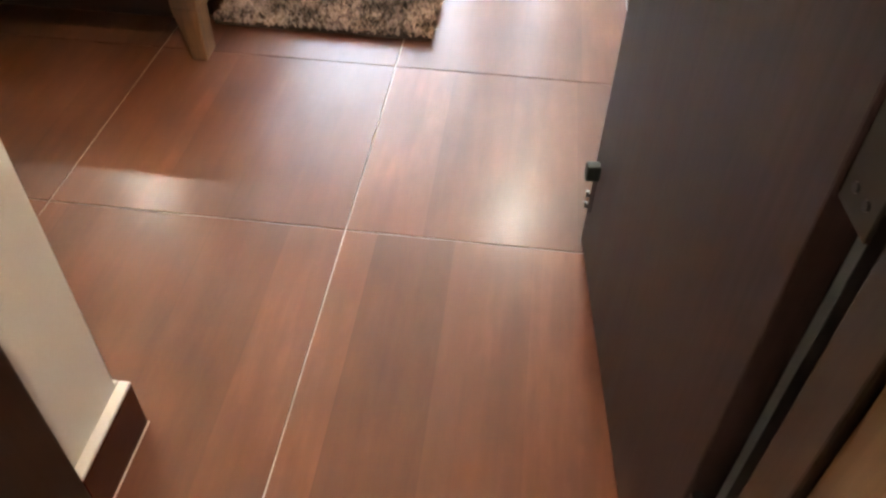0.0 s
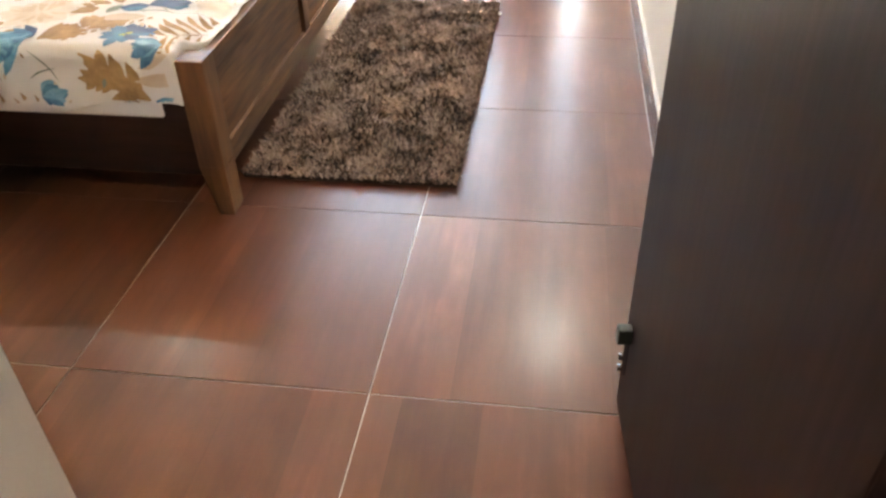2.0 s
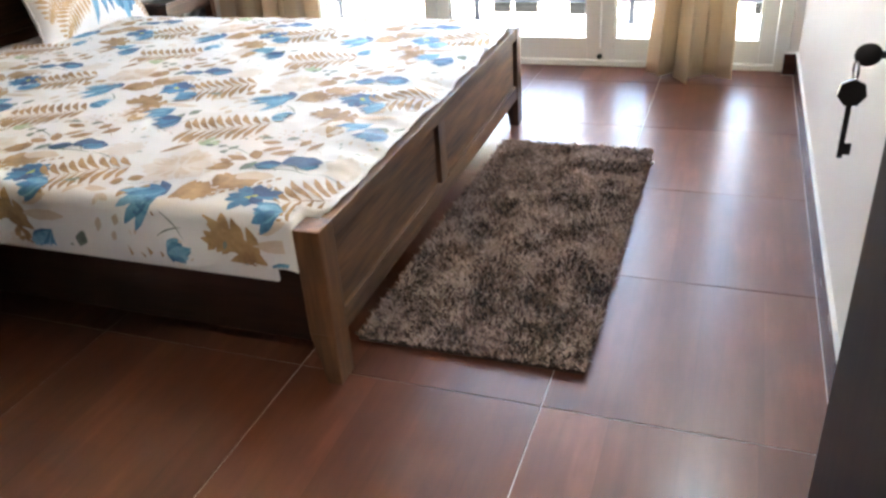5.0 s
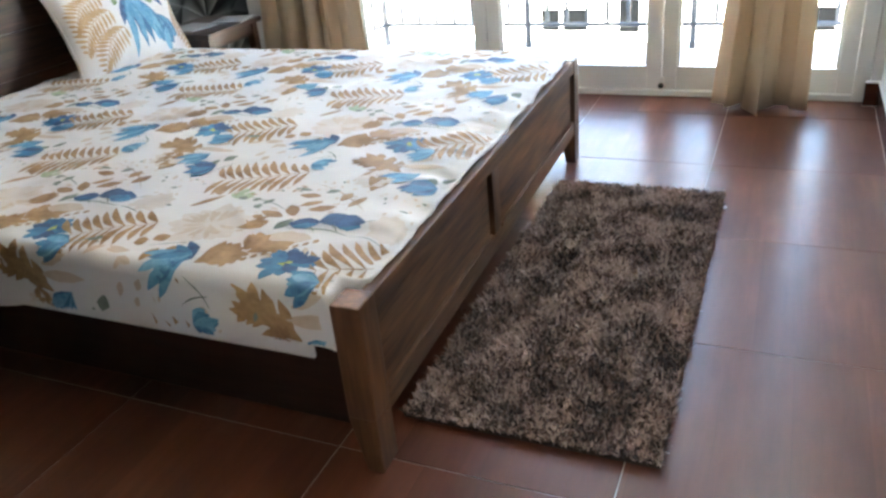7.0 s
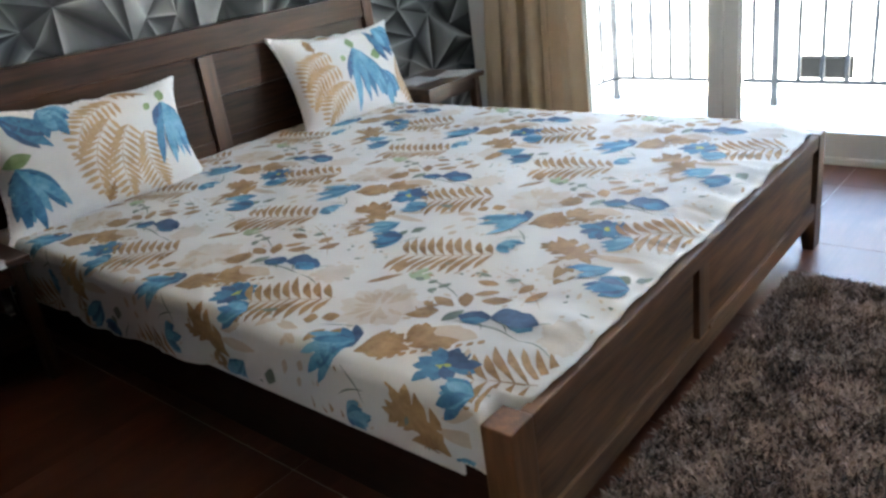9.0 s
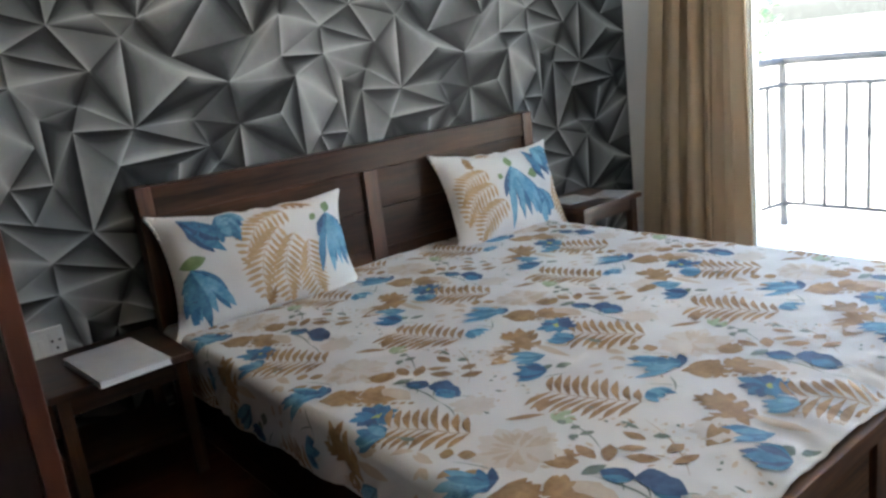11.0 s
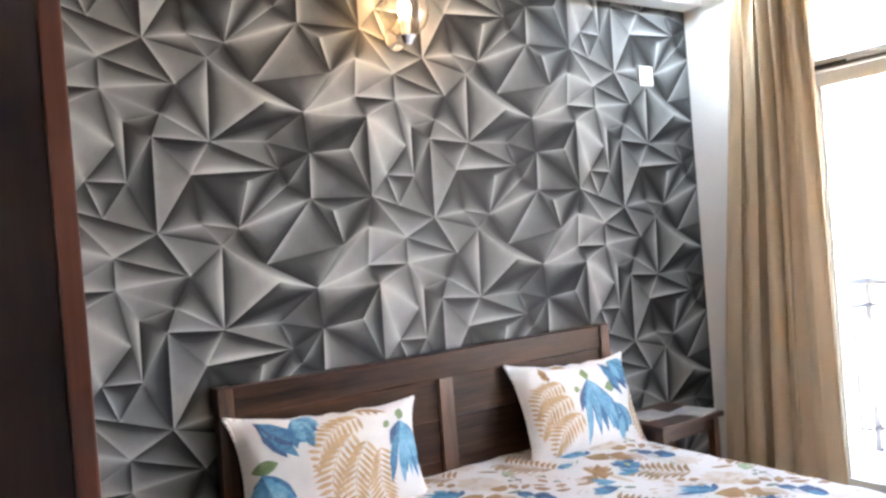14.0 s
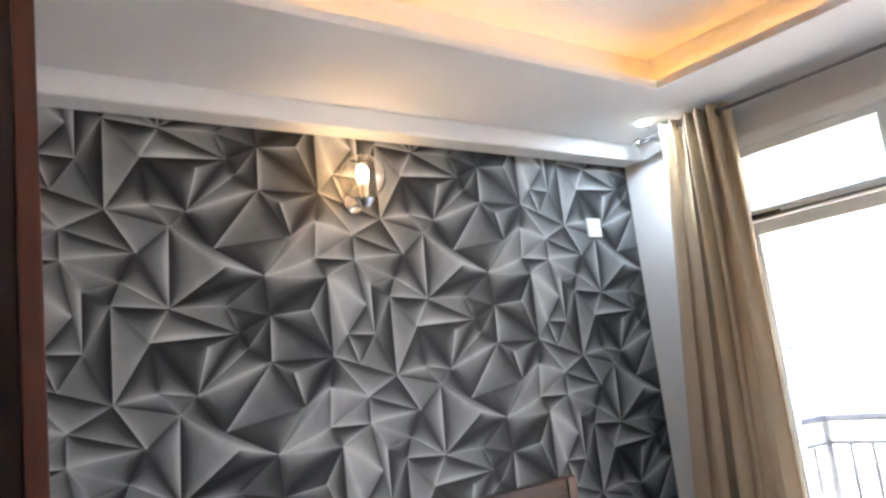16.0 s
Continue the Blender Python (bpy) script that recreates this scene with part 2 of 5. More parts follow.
def add_ball(bm, at, r, scale=(1, 1, 1), seg=20):
    bmesh.ops.create_uvsphere(bm, u_segments=seg, v_segments=seg // 2, radius=r, matrix=Matrix.Translation(at) @ Matrix.Diagonal((*scale, 1)))
    return bm


def add_grid(bm, nu, nv, f):
    """A sheet of nu by nv cells through the points f(i / nu, j / nv)."""
    rows = [[bm.verts.new(f(i / nu, j / nv)) for j in range(nv + 1)] for i in range(nu + 1)]
    for i in range(nu):
        for j in range(nv):
            bm.faces.new((rows[i][j], rows[i + 1][j], rows[i + 1][j + 1], rows[i][j + 1]))
    return bm


def structure(name, bm, mat, label, category):
    return tagged(part(name, bm, mat), label, category, "", "structure")


# ---- the room ----
WX, EX, SY, NY = -2.38, 0.90, 0.833, 4.63
SOFFIT, TOP = 2.65, 2.84
HALL_X0, HALL_X1, HALL_Y0 = -0.7, 1.5, -1.3
structure("wall_west", box((WX - 0.15, SY - 0.15, -0.1), (WX, NY + 0.2, 3.0)), M_PAINT, "white painted wall behind the bed, under grey wallpaper", "wall")
structure("wall_east", box((EX, 0.5, -0.1), (EX + 0.15, NY + 0.2, 3.0)), M_PAINT, "plain white painted wall beside the doorway", "wall")
bm = box((WX, 0.52, -0.1), (0.074, SY - 0.012, 3.0))
add_box(bm, (0.074, 0.52, 2.1), (EX, SY - 0.012, 3.0))
add_box(bm, (0.87, 0.52, -0.1), (EX, 0.56, 2.1))
structure("wall_south", bm, M_PAINT, "white painted wall with a doorway beside the wardrobe", "wall")
WIN_X0, WIN_X1, WIN_TOP = -1.72, 0.86, 2.47
bm = box((WX, NY, -0.1), (WIN_X0, NY + 0.2, 3.0))
add_box(bm, (WIN_X0, NY, WIN_TOP), (EX, NY + 0.2, 3.0))
add_box(bm, (WIN_X1, NY, -0.1), (EX, NY + 0.2, WIN_TOP))
structure("wall_north", bm, M_PAINT, "white painted wall around the wide balcony window", "wall")
# the hall from which the walk starts
bm = box((HALL_X0 - 0.1, HALL_Y0, -0.1), (HALL_X0, 0.52, 2.8))
add_box(bm, (HALL_X1, HALL_Y0, -0.1), (HALL_X1 + 0.1, 0.52, 2.8))
add_box(bm, (HALL_X0 - 0.1, HALL_Y0 - 0.1, -0.1), (HALL_X1 + 0.1, HALL_Y0, 2.8))
add_box(bm, (EX, 0.42, -0.1), (HALL_X1, 0.5, 2.8))
structure("wall_hall", bm, M_PAINT, "plain pale walls of the hall outside the door", "wall")
# ceilings
bm = box((HALL_X0, HALL_Y0, 2.7), (HALL_X1, 0.52, 2.8))
structure("ceiling_hall", bm, M_CEIL, "plain white hall ceiling", "ceiling")
TX0, TX1, TY0, TY1, LIP = -1.60, 0.20, 1.45, 3.97, 0.09
bm = box((WX, SY, SOFFIT), (TX0, NY, SOFFIT + 0.04))
add_box(bm, (TX1, SY, SOFFIT), (EX, NY, SOFFIT + 0.04))
add_box(bm, (TX0, SY, SOFFIT), (TX1, TY0, SOFFIT + 0.04))
add_box(bm, (TX0, TY1, SOFFIT), (TX1, NY, SOFFIT + 0.04))
add_box(bm, (WX, SY, TOP), (EX, NY, TOP + 0.06))
for a, b in (((TX0 - LIP - 0.03, TY0 - LIP), (TX0 - LIP, TY1 + LIP)), ((TX1 + LIP, TY0 - LIP), (TX1 + LIP + 0.03, TY1 + LIP)),
             ((TX0 - LIP, TY0 - LIP - 0.03), (TX1 + LIP, TY0 - LIP)), ((TX0 - LIP, TY1 + LIP), (TX1 + LIP, TY1 + LIP + 0.03))):
    add_box(bm, (*a, SOFFIT + 0.04), (*b, TOP))
structure("ceiling", bm, M_CEIL, "white dropped ceiling with a lit recessed tray", "ceiling")
structure("ceiling_beam", box((WX, 1.245, 2.55), (WX + 0.13, NY, SOFFIT), 0.012), M_CEIL, "white beam along the top of the papered wall", "beam")


def led_strip(a, b):
    t = thing("led_strip", a, "warm glowing light strip hidden in the ceiling tray", "light strip", "tray light strips")
    part("light_tape", box((0, 0, 0), [b[i] - a[i] for i in range(3)]), M_LED, t)


Z = SOFFIT + 0.044
led_strip((TX0 - 0.06, TY0, Z), (TX0 - 0.05, TY1 + 0.05, Z + 0.006))
led_strip((TX1 + 0.05, TY0, Z), (TX1 + 0.06, TY1 + 0.05, Z + 0.006))
led_strip((TX0, TY1 + 0.05, Z), (TX1, TY1 + 0.06, Z + 0.006))
led_strip((TX0, TY0 - 0.06, Z), (TX1, TY0 - 0.05, Z + 0.006))

# unseen lamp added in the hall to brighten the door reveal
t = thing("hall_ceiling_light", (0.95, -0.55, 2.7), "added round lamp, unseen in the hall, that brightens the doorway", "ceiling light")
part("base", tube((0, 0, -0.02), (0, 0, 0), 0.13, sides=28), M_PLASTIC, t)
part("diffuser", tube((0, 0, -0.05), (0, 0, -0.021), 0.11, 0.122, 28), glowing("hall_fill_diffuser", (1.0, 0.88, 0.81), 2.6), t)

# skirting
def skirting(a, b):
    sk = structure("skirting", box(a, b, 0.002), M_SKIRT, "glossy dark brown tile skirting with a pale top", "skirting")
    part("cap", box((a[0], a[1], 0.1), (b[0], b[1], 0.107), 0.003), M_PAINT, sk)
    part("grout_line", box((a[0] - 0.0015, a[1] - 0.0015, 0.0), (b[0] + 0.0015, b[1] + 0.0015, 0.003)), M_GROUT, sk)


skirting((EX - 0.012, 1.36, 0), (EX, NY - 0.148, 0.1))
skirting((WX + 0.004, 1.4, 0), (WX + 0.016, NY, 0.1))
skirting((0.0745, 0.676, 0), (0.092, SY, 0.1))
skirting((-0.73, SY - 0.0115, 0), (0.0735, SY, 0.1))



# ---- wallpaper ----
WALLPAPER_TOP = 2.56
PAPER_W, PAPER_H, PAPER_Y, PAPER_Z = 1.1625, 0.693, 2.33, 2.291
# the fold points of one repeat, as parts of its width and height, and the creases between them
FOLDS = dict(A=(0.991, 0.003), B=(0.225, 0.001), C=(0.481, 0.851), D=(0.733, 0.854), G=(0.674, 0.768), H=(0.568, 0.622),
             I=(0.352, 0.743), K=(0.350, 0.584), J=(0.188, 0.596), M=(0.229, 0.478), F=(0.101, 0.729), L=(0.988, 0.492),
             S=(0.998, 0.261), p=(0.151, 0.287), T=(0.379, 0.303), U=(0.403, 0.115), V=(0.289, 0.127), Y=(0.330, 0.941),
             N=(0.516, 0.466), P=(0.487, 0.348), O=(0.661, 0.323), X=(0.597, 0.149), W=(0.884, 0.171), e=(0.816, 0.651),
             Z=(0.909, 0.081), c=(0.612, 0.889), q=(0.844, 0.323), r=(0.775, 0.108), v=(0.068, 0.926), h=(0.202, 0.825),
             g=(0.856, 0.547), k=(0.407, 0.424))
CREASES = ("AB AF FB FL IJ IC IK JK JM LM LS SM Mp pS pB SB MB KM KT KH IH CH CG Cc cD GD GH GO GL eL eG eD eA OL OH ON "
           "OP OX OW HN NP PX XW XD WD WZ ZS ZA DA SA TV TU UV VB VY UY TM KU UC PC XC BC BY LJ BI eF qO qL qS qW rD rW "
           "rX vA vB vF hB hL hI hJ gL gO kU kK")
TONES = ("IJ6 JK7 KI4|HI3 HK7 KI6|JK1 KM6 MJ3|KM6 MT7 TK5|KT3 TU4 UK5|KU5 Uk8 kK6|kU2 UP5 Pk3|kN4 NP2 Pk3|kN5 KN6 Kk6|HK5 KN5 NH3|JL7 LM6 MJ4|"
         "LM5 MS1 SL3|MS1 Sp2 pM1|pB5 BM1 Mp5|Sp5 pB3 BS1|AS6 SB3 BA4|AB1 Bv4 vA4|vB5 BF2 Fv6|Av4 vF2 FA3|BF2 Fh6 hB3|Bh2 hI6 IB4|IJ6 Jh7 hI7|JL6 Lh6 hJ5|FL5 Lh6 hF6|"
         "FL4 Le2 eF3|AF3 Fe4 eA5|AD5 De3 eA3|AZ2 ZD4 DA6|WD3 DZ5 ZW3|rD7 DW3 Wr5|Dr3 rX2 XD1|XW0 Wr3 rX2|De1 eG4 GD4|DG4 Gc5 cD4|CG4 Gc5 cC6|XD3 Dc5 cX3|XC3 Cc5 cX3|"
         "CP6 PX5 XC6|CP1 PU4 UC3|UC4 CY5 YU5|BV4 VY3 YB6|UV2 VY6 YU3|TU4 UV6 VT3|MT7 TV6 VM7|MV7 VB6 BM6|BC2 CY5 YB4|BC4 CI6 IB6|CI3 IH5 HC2|CG5 GH5 HC6|"
         "GH4 HO4 OG6|HN3 NO6 OH3|NO5 OP6 PN5|OP1 PX4 XO6|OW2 WX7 XO5|qO5 OW5 Wq4|OL3 Lq3 qO5|LS2 Sq3 qL3|SW1 Wq3 qS2|LO1 Og2 gL5|GO3 Og6 gG6|Gg7 gL8 LG6|GL6 Le3 eG5|"
         "SW2 WZ1 ZS2|SZ4 ZA2 AS1|LS6 SA6 AL5")


def print_paper():
    """The print: every facet is shaded from crease to crease, like folded paper."""
    from mathutils.geometry import delaunay_2d_cdt
    cols, rows = range(-2, 3), range(-5, 2)
    at, pts, names = {}, [], []
    for i in cols:
        for j in rows:
            for k, (a, b) in FOLDS.items():
                at[k, i, j] = len(pts)
                names.append(k)
                pts.append(Vector(((a + i) * PAPER_W, (b + j) * PAPER_H)))
    edges = []
    for pair in CREASES.split():
        (a0, b0), (a1, b1) = FOLDS[pair[0]], FOLDS[pair[1]]
        di, dj = min(((p, q) for p in (-1, 0, 1) for q in (-1, 0, 1)), key=lambda d: math.hypot((a1 + d[0] - a0) * PAPER_W, (b1 + d[1] - b0) * PAPER_H))
        edges += [(at[pair[0], i, j], at[pair[1], i + di, j + dj]) for i in cols for j in rows if (pair[1], i + di, j + dj) in at]
    vs, es, fs, vo, _, _ = delaunay_2d_cdt(pts, edges, [], 0, 1e-5)
    kind = [names[o[0]] if o else "?" for o in vo]
    # the tone of a facet along each of its three creases
    tones = {}
    for facet in TONES.split("|"):
        sides = {"".join(sorted(e[:2])): int(e[2]) for e in facet.split()}
        tones["".join(sorted(set("".join(sides))))] = sides
    verts, faces, shade = [], [], []
    cuts = 9
    for f in fs:
        c = [vs[i] for i in f]
        mid = sum(c, Vector((0, 0))) / 3
        if not (1.0 - PAPER_Y - 0.3 < mid.x < NY - PAPER_Y + 0.3 and -2.4 < mid.y < 0.5):
            continue
        nm = [kind[i] for i in f]
        sides = tones.get("".join(sorted(nm)), {})
        tone = [sides.get("".join(sorted(nm[(k + 1) % 3] + nm[(k + 2) % 3])), 4) for k in range(3)]
        mean = sum(tone) / 3
        if max(tone) - min(tone) < 3:
            tone = [(k - mean) * 1.5 + mean for k in tone]
        tone = [min(10.0, max(-1.5, 4.1 + 0.9 * (mean - 4.1) + 1.9 * (k - mean))) for k in tone]
        tall = [abs((c[(k + 2) % 3] - c[(k + 1) % 3]).cross(c[k] - c[(k + 1) % 3])) / max((c[(k + 2) % 3] - c[(k + 1) % 3]).length, 1e-6) for k in range(3)]
        index = {}
        for p in range(cuts + 1):
            for q in range(cuts + 1 - p):
                w = (p / cuts, q / cuts, 1 - (p + q) / cuts)
                pt = c[0] * w[0] + c[1] * w[1] + c[2] * w[2]
                index[p, q] = len(verts)
                verts.append((WX + 0.003, PAPER_Y + pt.x, PAPER_Z + pt.y))
                far = [max(w[k], 0.0) * tall[k] for k in range(3)]
                g = [1.0 / (0.002 + far[k]) for k in range(3)]
                v = 0.455 + 0.1 * (sum(g[k] * tone[k] for k in range(3)) / sum(g) - 4.1)
                v -= max(0.075 * (4.2 - tone[k]) * math.exp(-far[k] / 0.02) if tone[k] < 4.2 else 0.0 for k in range(3))
                v += max(0.014 * (tone[k] - 5.0) * math.exp(-far[k] / 0.012) if tone[k] > 5 else 0.0 for k in range(3))
                v += 0.2 * max(math.exp(-(pt - c[k]).length / 0.01) for k in range(3))
                shade.append(min(0.84, max(0.02, v)))
        for p in range(cuts):
            for q in range(cuts - p):
                faces.append((index[p, q], index[p + 1, q], index[p, q + 1]))
                if p + q < cuts - 1:
                    faces.append((index[p + 1, q], index[p + 1, q + 1], index[p, q + 1]))
    me = bpy.data.meshes.new("print")
    me.from_pydata(verts, [], faces)
    col = me.color_attributes.new("print", "FLOAT_COLOR", "POINT")
    for k, v in enumerate(shade):
        col.data[k].color = (v, v, v, 1)
    bm = bmesh.new()
    bm.from_mesh(me)
    for co, no in (((0, 1.0, 0), (0, -1, 0)), ((0, NY, 0), (0, 1, 0)), ((0, 0, 0.1), (0, 0, -1)), ((0, 0, WALLPAPER_TOP), (0, 0, 1))):
        bmesh.ops.bisect_plane(bm, geom=bm.verts[:] + bm.edges[:] + bm.faces[:], plane_co=co, plane_no=no, clear_outer=True)
    for f in bm.faces:
        if f.normal.x < 0:
            f.normal_flip()
    m, n, l, b = nodes_of("grey_folded_paper_print")
    at_, co, fine, big = n.new("ShaderNodeAttribute"), n.new("ShaderNodeTexCoord"), n.new("ShaderNodeTexNoise"), n.new("ShaderNodeTexNoise")
    at_.attribute_name = "print"
    fine.inputs["Scale"].default_value, fine.inputs["Detail"].default_value = 420, 3
    big.inputs["Scale"].default_value, big.inputs["Detail"].default_value = 9, 4
    l.new(co.outputs["Object"], fine.inputs["Vector"])
    l.new(co.outputs["Object"], big.inputs["Vector"])
    add = n.new("ShaderNodeMath")
    add.operation, add.inputs[1].default_value = "MULTIPLY_ADD", 0.22
    sub = n.new("ShaderNodeMath")
    sub.operation, sub.inputs[1].default_value = "SUBTRACT", 0.11
    l.new(big.outputs[0], add.inputs[0])
    l.new(at_.outputs["Fac"], sub.inputs[0])
    l.new(sub.outputs[0], add.inputs[2])
    ramp = ramp_of(n, [(0.0, (0.008, 0.008, 0.008)), (0.3, (0.05, 0.051, 0.051)), (0.62, (0.22, 0.225, 0.222)), (0.95, (0.6, 0.605, 0.6))])
    l.new(add.outputs[0], ramp.inputs[0])
    l.new(ramp.outputs[0], b.inputs["Base Color"])
    b.inputs["Roughness"].default_value, b.inputs["Specular IOR Level"].default_value = 0.55, 0.25
    bp = n.new("ShaderNodeBump")
    bp.inputs["Strength"].default_value, bp.inputs["Distance"].default_value = 0.25, 0.0006
    l.new(fine.outputs[0], bp.inputs["Height"])
    l.new(bp.outputs[0], b.inputs["Normal"])
    structure("wallpaper", bm, m, "grey wallpaper printed like folded paper facets", "wallpaper")


print_paper()

# ---- balcony window ----
FY0, FY1 = 4.55, 4.61
def sash(name, x0, x1, z0, z1, label, stile=0.05, rail=0.09):
    """One glazed leaf: two stiles, two rails, a pane."""
    t = thing(name, (x0, FY0, z0), label, "window", "balcony window leaves", "structure")
    w, hgt, d = x1 - x0, z1 - z0, 0.045
    for a, b, nm in (((0, 0, 0), (stile, d, hgt), "stile"), ((w - stile, 0, 0), (w, d, hgt), "stile"),
                     ((stile, 0.002, 0), (w - stile, d - 0.002, rail), "rail"), ((stile, 0.002, hgt - stile), (w - stile, d - 0.002, hgt), "rail")):
        part(nm, box(a, b, 0.004), M_UPVC, t)
    for a, b in (((stile, 0.012, rail), (stile + 0.012, d - 0.012, hgt - stile)), ((w - stile - 0.012, 0.012, rail), (w - stile, d - 0.012, hgt - stile))):
        part("bead", box(a, b, 0.002), M_UPVC, t)
    p = part("pane", box((stile + 0.001, 0.019, rail + 0.001), (w - stile - 0.001, 0.024, hgt - stile - 0.001)), M_GLASS, t)
    p.visible_shadow = False
    return t


bm = box((WIN_X0, NY - 0.09, 0), (WIN_X0 + 0.06, NY + 0.12, WIN_TOP), 0.004)
structure("window_frame", bm, M_UPVC, "white painted outer window frame", "window frame")
structure("window_frame", box((WIN_X1 - 0.06, NY - 0.09, 0), (WIN_X1, NY + 0.12, WIN_TOP), 0.004), M_UPVC, "white painted outer window frame", "window frame")
structure("window_frame", box((WIN_X0 + 0.06, NY - 0.09, WIN_TOP - 0.06), (WIN_X1 - 0.06, NY + 0.12, WIN_TOP), 0.004), M_UPVC, "white painted outer window frame", "window frame")
structure("window_transom", box((WIN_X0 + 0.06, NY - 0.092, 2.034), (WIN_X1 - 0.06, NY + 0.118, 2.062), 0.004), M_UPVC, "white transom bar of the balcony window", "window frame")
structure("window_threshold", box((WIN_X0 + 0.06, NY - 0.088, 0), (WIN_X1 - 0.06, NY + 0.12, 0.03), 0.004), M_UPVC, "low white threshold of the balcony window", "threshold")
structure("wall_pier", box((WIN_X1 + 0.002, NY - 0.12, 0), (EX, NY, SOFFIT)), M_PAINT, "narrow white wall pier beside the window", "wall")
skirting((WIN_X1 - 0.02, NY - 0.145, 0), (EX, NY - 0.121, 0.1))
LEAVES = ((WIN_X0 + 0.062, -0.8865), (-0.8835, -0.0205), (-0.0175, WIN_X1 - 0.062))
for n, (a, b) in enumerate(LEAVES):
    sash("window_%d" % (n + 1), a, b, 0.032, 2.03, "tall white-framed glazed balcony leaf, closed", 0.066, 0.11)
    sash("window_%d" % (n + 4), a, b, 2.066, WIN_TOP - 0.062, "white-framed glazed transom light over the leaf", 0.045, 0.025)
    # the shadow gap along the transom, drawn as dark strips
    st = thing("window_stay", (a + 0.06, FY0 - 0.024, 2.05), "dark strips on the window transom, standing for its shadow gap", "window stay", "window stays")
    part("arm", box((0, 0, 0), (0.16, 0.01, 0.012), 0.002), M_BLACKMETAL, st)
    part("shadow_strip", box((-0.01, 0.006, -0.008), (b - a - 0.12, 0.016, -0.001), 0.001), M_BLACKMETAL, st)


t = thing("door_bolt", (-0.019, FY0 - 0.004, 0.053), "small black bolt at the foot of the balcony leaves", "bolt")
part("knob", add_ball(bmesh.new(), (0, -0.012, 0), 0.014), M_RUBBER, t, smooth=True)
part("plate", box((-0.012, -0.004, -0.02), (0.012, 0.0035, 0.04), 0.002), M_UPVC, t)

# ---- balcony and what lies beyond ----
structure("ground", box((-150, -60, -3.4), (150, 260, -3.2)), M_GROUND, "pale dusty ground far below the balcony", "ground")
structure("balcony_floor", box((-3.2, NY + 0.2, -0.2), (2.0, 5.75, -0.03)), M_TERRACE, "pale tiled balcony floor", "balcony floor")


def railing():
    t = thing("balcony_railing", (0, 5.6, -0.03), "dark grey painted metal balcony railing with upright bars", "railing")
    pts = [(-2.08, -0.72), (-2.0, 0.0), (-1.0, 0.0), (0.0, 0.0), (1.0, 0.0), (1.8, 0.0)]
    for (xa, ya), (xb, yb) in zip(pts, pts[1:]):
        for z, r in ((1.0, 0.024), (0.86, 0.014), (0.14, 0.014)):
            part("rail", tube((xa, ya, z), (xb, yb, z), r, sides=8), M_RAIL, t)
        n = max(2, int(math.hypot(xb - xa, yb - ya) / 0.124))
        for i in range(1, n):
            x, y = xa + (xb - xa) * i / n, ya + (yb - ya) * i / n
            part("bar", box((x - 0.011, y - 0.006, 0.14), (x + 0.011, y + 0.006, 0.86)), M_RAIL, t)
    for x, y in pts:
        part("post", box((x - 0.018, y - 0.018, 0), (x + 0.018, y + 0.018, 1.0), 0.003), M_RAIL, t)


railing()


def building(x, y, w, d, floors, label):
    t = thing("apartment_building", (x, y, -3.2), label, "building", "houses across the road")
    part("wall", box((0, 0, 0), (w, d, 3.1 * floors)), M_FACADE, t)
    part("roof", box((-0.3, -0.3, 3.1 * floors), (w + 0.3, d + 0.3, 3.1 * floors + 0.35)), M_FACADE, t)
    for f in range(floors):
        for i in range(int(w / 5)):
            xx, zz = 1.7 + i * 5.2, 0.7 + f * 3.1
            wnd = part("window", box((xx, -0.03, zz), (xx + 0.97, 0.06, zz + 0.43), 0.01), M_DARKGLASS, t)
            part("sill", box((xx - 0.1, -0.12, zz - 0.1), (xx + 1.07, 0.02, zz - 0.01), 0.01), M_FACADE, wnd)
            part("mullion", box((xx + 0.4, -0.05, zz + 0.02), (xx + 0.46, -0.031, zz + 0.41)), M_FACADE, wnd)
            wnd = part("window", box((xx + 1.62, -0.03, zz - 0.03), (xx + 2.02, 0.06, zz + 1.05), 0.01), M_DARKGLASS, t)
            part("sill", box((xx + 1.55, -0.12, zz - 0.13), (xx + 2.1, 0.02, zz - 0.04), 0.01), M_FACADE, wnd)


building(-6.0, 17.0, 16.0, 9.0, 2, "pale plastered building beyond the balcony, washed out by daylight")
building(13.0, 20.0, 14.0, 9.0, 3, "taller pale building beyond the balcony, washed out by daylight")


def tree(x, y, hgt, seed):
    rnd = random.Random(seed)
    t = thing("tree", (x, y, -3.2), "green leafy tree standing beyond the balcony", "tree", "trees outside")
    bm = tube((0, 0, 0), (0.1, 0.05, hgt * 0.5), 0.16, 0.1, 10)
    crown = bmesh.new()
    for i in range(9):
        a, z = i * 2.4, hgt * (0.4 + 0.05 * i)
        end = Vector((math.cos(a) * hgt * 0.22, math.sin(a) * hgt * 0.22, z + hgt * 0.15))
        add_tube(bm, (0.08, 0.04, min(z, hgt * 0.5)), end, 0.06, 0.02, 6)
        for k in range(260):
            c = end + Vector((rnd.gauss(0, 1), rnd.gauss(0, 1), rnd.gauss(0, 0.7))) * hgt * 0.085
            r = rnd.uniform(0.07, 0.15)
            u = Vector((rnd.gauss(0, 1), rnd.gauss(0, 1), rnd.gauss(0, 1))).normalized()
            w = u.orthogonal().normalized()
            crown.faces.new([crown.verts.new(c + p) for p in (u * r * 1.5, w * r * 0.6, -u * r * 1.5, -w * r * 0.6)])
    part("trunk", bm, M_BARK, t)
    tagged(part("crown", crown, M_LEAF, t), "", "", "", "stuff")


